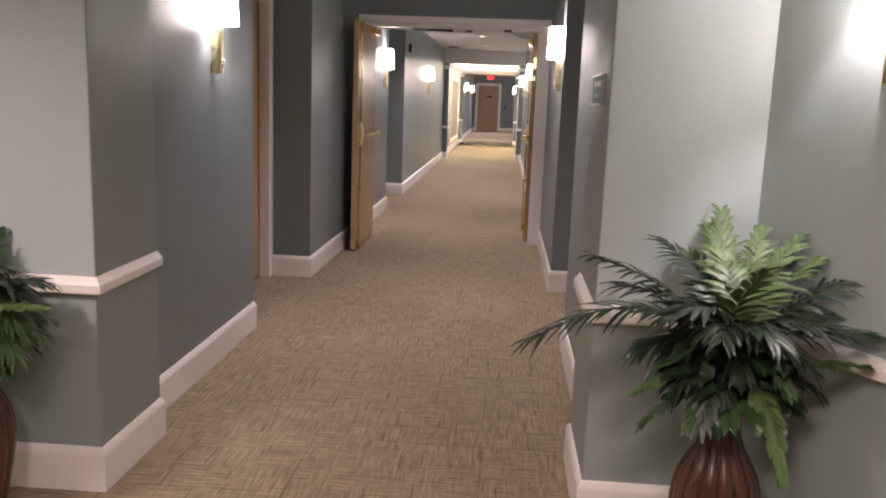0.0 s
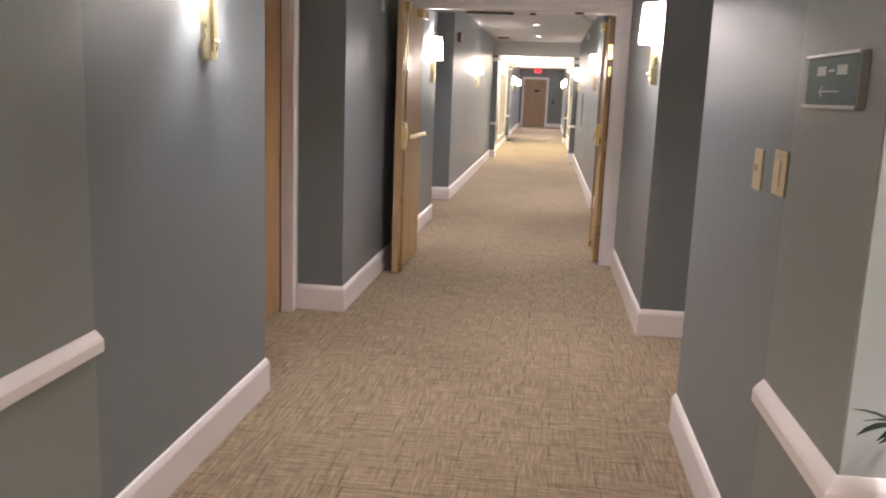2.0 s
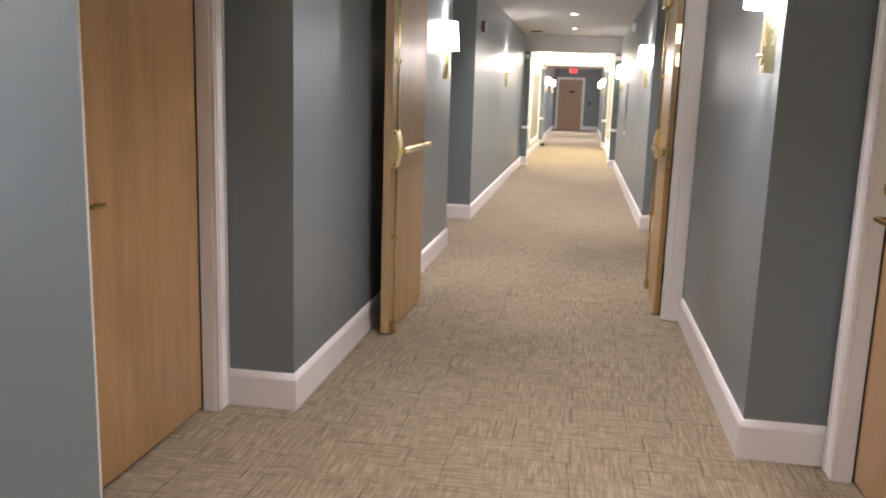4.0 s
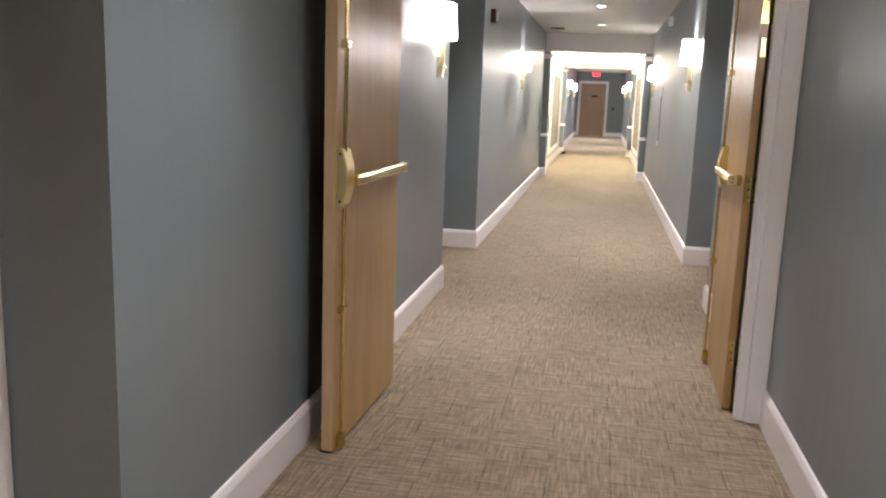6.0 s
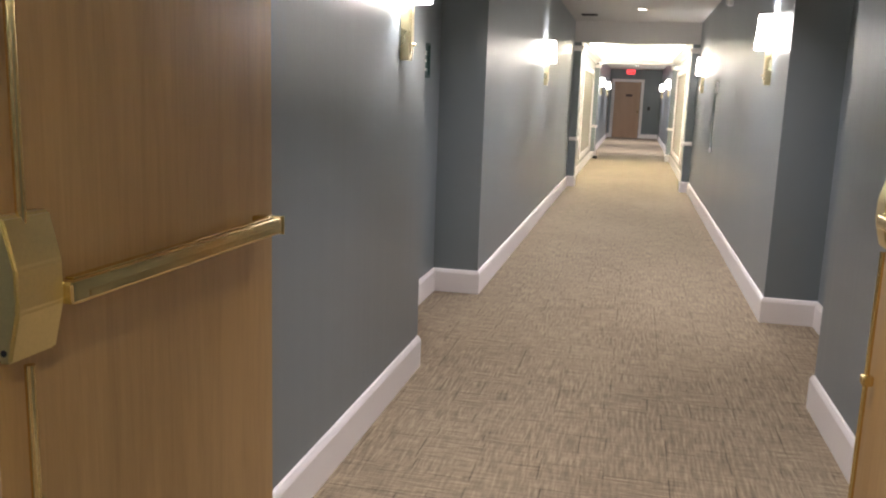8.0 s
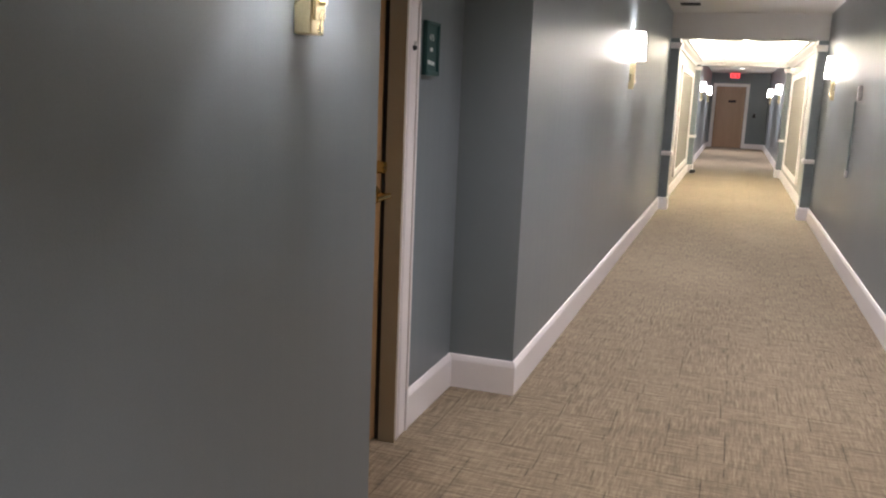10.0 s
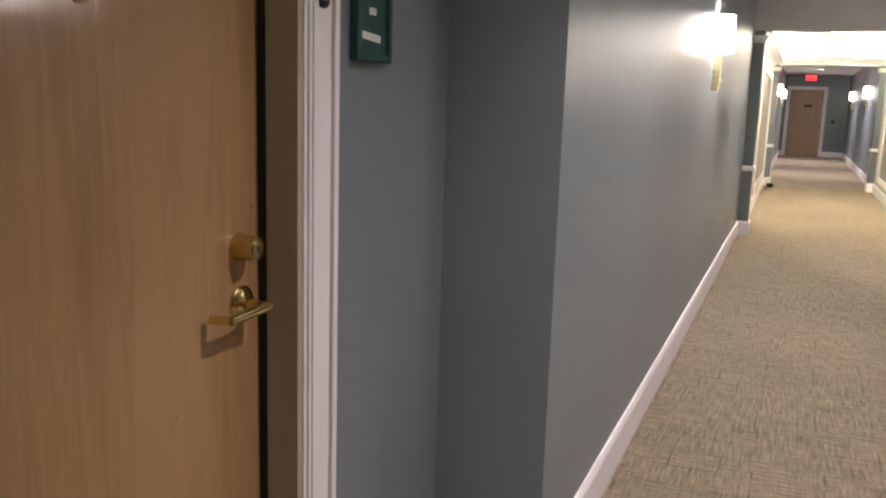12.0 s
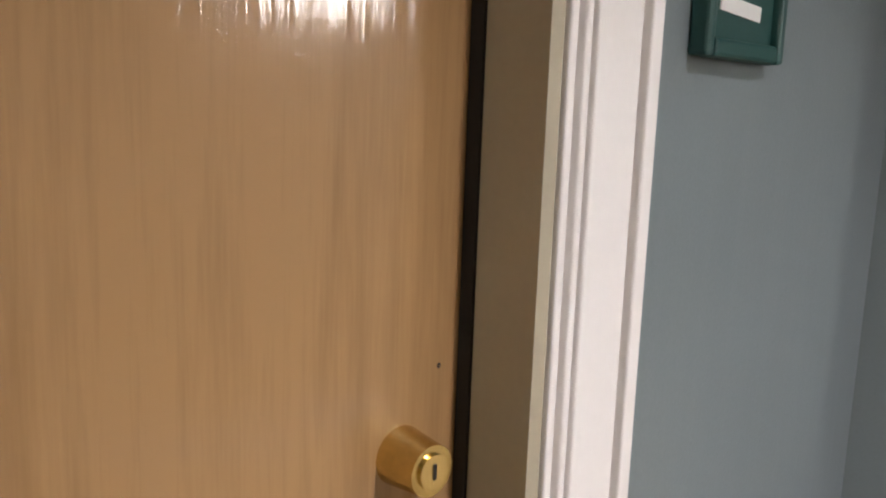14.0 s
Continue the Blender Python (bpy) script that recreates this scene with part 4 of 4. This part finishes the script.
def frond(parent, rng, base, yaw, rise, length, droop, mat, leaflets=20, width=0.010, reach=0.16, name="palm_frond"):
    """An arching rachis with two rows of long leaflets."""
    verts, faces = [], []
    out = Vector((math.cos(yaw), math.sin(yaw), 0))
    pts = []
    for i in range(13):
        u = i / 12
        pts.append(base + out * (length * u * math.cos(rise * (1 - 0.55 * u))) + Vector((0, 0, length * (u * math.sin(rise) - droop * u ** 2.2))))
    side0 = Vector((-out.y, out.x, 0))
    for a, b in zip(pts, pts[1:]):
        t = 0.0035
        s = len(verts)
        for p in (a, b):
            verts.extend((p + side0 * t, p - side0 * t, p + Vector((0, 0, -t * 1.5))))
        faces.extend(((s, s + 1, s + 4, s + 3), (s + 1, s + 2, s + 5, s + 4), (s + 2, s, s + 3, s + 5)))
    for i in range(leaflets):
        u = 0.22 + 0.78 * i / (leaflets - 1)
        f = u * 12
        k = min(11, int(f))
        p = pts[k].lerp(pts[k + 1], f - k)
        d = (pts[k + 1] - pts[k]).normalized()
        side = d.cross(Vector((0, 0, 1))).normalized()
        up = side.cross(d).normalized()
        ln = reach * (0.45 + 0.75 * math.sin(math.pi * (0.15 + 0.75 * u))) * rng.uniform(0.85, 1.1)
        ang = radians(62 - 42 * u + rng.uniform(-6, 6))
        for sg in (1, -1):
            way = (d * math.cos(ang) + side * sg * math.sin(ang) + up * rng.uniform(0.0, 0.25)).normalized()
            blade(verts, faces, p, way, up, ln, width * rng.uniform(0.8, 1.15), rng.uniform(0.15, 0.55))
    return leaf_object(name, verts, faces, mat, parent)


def fern(parent, rng, base, yaw, rise, length, droop, mat):
    """A short fern frond with many small rounded leaflets."""
    return frond(parent, rng, base, yaw, rise, length, droop, mat, 26, 0.008, 0.05, "fern_frond")


def broad_leaf(parent, rng, base, yaw, rise, length, mat, width=0.055):
    """A wide notched leaf on a short stalk."""
    verts, faces = [], []
    out = Vector((math.cos(yaw) * math.cos(rise), math.sin(yaw) * math.cos(rise), math.sin(rise)))
    side = out.cross(Vector((0, 0, 1))).normalized()
    up = side.cross(out).normalized()
    rows, start = 14, 0
    for i in range(rows + 1):
        u = i / rows
        p = base + out * (length * u) + Vector((0, 0, -0.45 * length * u * u)) + up * (0.006 * math.sin(9 * u))
        w = width * (math.sin(math.pi * min(0.995, 0.05 + 0.95 * u)) ** 0.6) * (1.0 if i % 2 else 0.80)
        for k in (-1, -0.5, 0, 0.5, 1):
            verts.append(p + side * (w * k) + up * (0.3 * w * abs(k) + 0.004 * math.sin(3 * k + 5 * u)))
    for i in range(rows):
        for k in range(4):
            a = 5 * i + k
            faces.append((a, a + 1, a + 6, a + 5))
    return leaf_object("broad_leaf", verts, faces, mat, parent)


def potted_plant(at, seed, label, fronds):
    rng = random.Random(seed)
    ob = thing("potted_plant", label, "potted plant", "entrance plants", at)
    vase = lathe([(0.001, 0.0), (0.080, 0.0), (0.084, 0.02), (0.094, 0.08), (0.112, 0.16), (0.125, 0.24), (0.126, 0.29), (0.122, 0.335), (0.112, 0.375), (0.094, 0.412), (0.071, 0.450), (0.055, 0.495), (0.051, 0.54), (0.054, 0.575), (0.060, 0.598), (0.061, 0.604), (0.053, 0.604), (0.045, 0.58), (0.001, 0.57)], 84, lobes=14, depth=0.09)
    pot = part("vase", vase, CLAY, ob, "ribbed red-brown glazed vase", True)
    for i in range(14):
        a = 2 * math.pi * (i + 0.0) / 14
        seams = bmesh.new()
        prof = [(0.094, 0.08), (0.112, 0.16), (0.125, 0.24), (0.126, 0.29), (0.122, 0.335), (0.112, 0.375), (0.094, 0.412), (0.071, 0.450), (0.055, 0.495), (0.051, 0.54)]
        for (r0, z0), (r1, z1) in zip(prof, prof[1:]):
            k = 0.915
            rod(seams, (r0 * k * math.cos(a), r0 * k * math.sin(a), z0), (r1 * k * math.cos(a), r1 * k * math.sin(a), z1), 0.0035, 6)
        part("rib_groove", seams, GROOVE, pot)
    top = Vector((0, 0, 0.625))
    crown = Vector((0, 0, 0.76))
    stalks = bmesh.new()
    for yaw, rise, length, droop, mat in fronds:
        b0 = crown + Vector((rng.uniform(-0.03, 0.03), rng.uniform(-0.03, 0.03), rng.uniform(-0.04, 0.05)))
        rod(stalks, top + Vector((rng.uniform(-0.02, 0.02), rng.uniform(-0.02, 0.02), -0.03)), b0, 0.004, 6)
        frond(ob, rng, b0, radians(yaw), radians(rise), length, droop, mat, 12 + int(length * 16), 0.0078, 0.105)
    part("stalks", stalks, STEM, ob, "thin green-brown stalks")
    for i in range(15):
        frond(ob, rng, crown + Vector((0, 0, rng.uniform(-0.08, 0.06))), 6.28 * (i + rng.uniform(0, 0.7)) / 15, radians(rng.uniform(0, 60)), rng.uniform(0.13, 0.23), rng.uniform(0.3, 0.65), LEAF_DARK, 11, 0.0078, 0.085)
    for i in range(16):
        fern(ob, rng, top + Vector((0, 0, rng.uniform(0.0, 0.12))), 6.28 * (i + rng.uniform(0, 0.8)) / 16, radians(rng.uniform(-5, 30)), rng.uniform(0.18, 0.27), rng.uniform(0.25, 0.6), rng.choice((LEAF_MID, LEAF_MID, LEAF_DARK, LEAF_MID)))
    for i in range(95):
        a, r = rng.uniform(0, 6.28), rng.uniform(0.03, 0.17)
        z = rng.uniform(-0.035, 0.15) - 0.25 * max(0, r - 0.1)
        broad_leaf(ob, rng, top + Vector((r * math.cos(a), r * math.sin(a), z)), a + rng.uniform(-0.9, 0.9), radians(rng.uniform(-45, 20)), rng.uniform(0.045, 0.085), rng.choice((LEAF_DARK, LEAF_IVY, LEAF_IVY)), rng.uniform(0.016, 0.028))
    frond(ob, rng, top + Vector((0.030, -0.090, 0.040)), radians(-72), radians(18), 0.18, 1.30, LEAF_PALE, 34, 0.0095, 0.048, "fern_frond")
    for dx, dz, turn, length in ((-0.10, 0.13, 195, 0.15), (-0.12, 0.09, 215, 0.11)):
        broad_leaf(ob, rng, top + Vector((dx, -0.07, dz)), radians(turn), radians(-8), length, LEAF_MID, 0.026)
    frond(ob, rng, top + Vector((-0.08, -0.05, 0.06)), radians(200), radians(5), 0.2, 0.3, LEAF_PALE, 22, 0.0075, 0.04, "fern_frond")
    frond(ob, rng, top + Vector((0.10, -0.08, 0.10)), radians(-8), radians(12), 0.22, 0.12, LEAF_PALE, 26, 0.0090, 0.045, "fern_frond")
    vine = bmesh.new()
    p = Vector((-0.03, -0.065, 0.60))
    for i in range(16):
        q = p + Vector((rng.uniform(-0.012, 0.008), rng.uniform(-0.006, 0.002), -0.014))
        rod(vine, p, q, 0.0016, 5)
        p = q
    part("dry_root", vine, STEM, ob, "pale dry root over the vase")
    return ob


D, M, P = LEAF_DARK, LEAF_MID, LEAF_PALE
potted_plant((0.68, 1.915, 0), 4, "artificial palm and fern in a ribbed red-brown vase", [
    (188, 40, 0.56, 0.62, D), (176, 64, 0.40, 0.30, D), (196, 20, 0.30, 0.40, D), (170, 46, 0.30, 0.35, M), (85, 80, 0.36, 0.03, P), (62, 72, 0.32, 0.06, P), (112, 70, 0.28, 0.08, M), (20, 60, 0.30, 0.12, P), (100, 62, 0.30, 0.10, P), (40, 78, 0.31, 0.05, P), (-85, 82, 0.30, 0.06, P),
    (5, 40, 0.56, 0.12, D), (-12, 26, 0.40, 0.25, D), (15, 20, 0.38, 0.20, M), (-30, 35, 0.30, 0.35, D), (-75, 50, 0.24, 0.50, D), (-110, 46, 0.26, 0.50, D), (215, 42, 0.30, 0.45, D), (240, 56, 0.25, 0.40, M),
    (130, 58, 0.32, 0.20, D), (45, 55, 0.30, 0.25, D), (160, 45, 0.34, 0.35, D)])
potted_plant((-1.615, 2.03, 0), 9, "artificial palm and fern in a ribbed red-brown vase", [
    (-5, 30, 0.25, 0.22, D), (-12, 0, 0.25, 0.40, M), (5, -8, 0.23, 0.45, M), (-30, -5, 0.25, 0.5, M), (-20, 5, 0.23, 0.45, M), (30, 30, 0.22, 0.3, D), (100, 60, 0.22, 0.1, M), (140, 55, 0.26, 0.12, P), (170, 40, 0.40, 0.2, D),
    (195, 25, 0.45, 0.4, D), (230, 35, 0.30, 0.4, D), (270, 40, 0.22, 0.45, M), (-60, 28, 0.24, 0.5, D)])
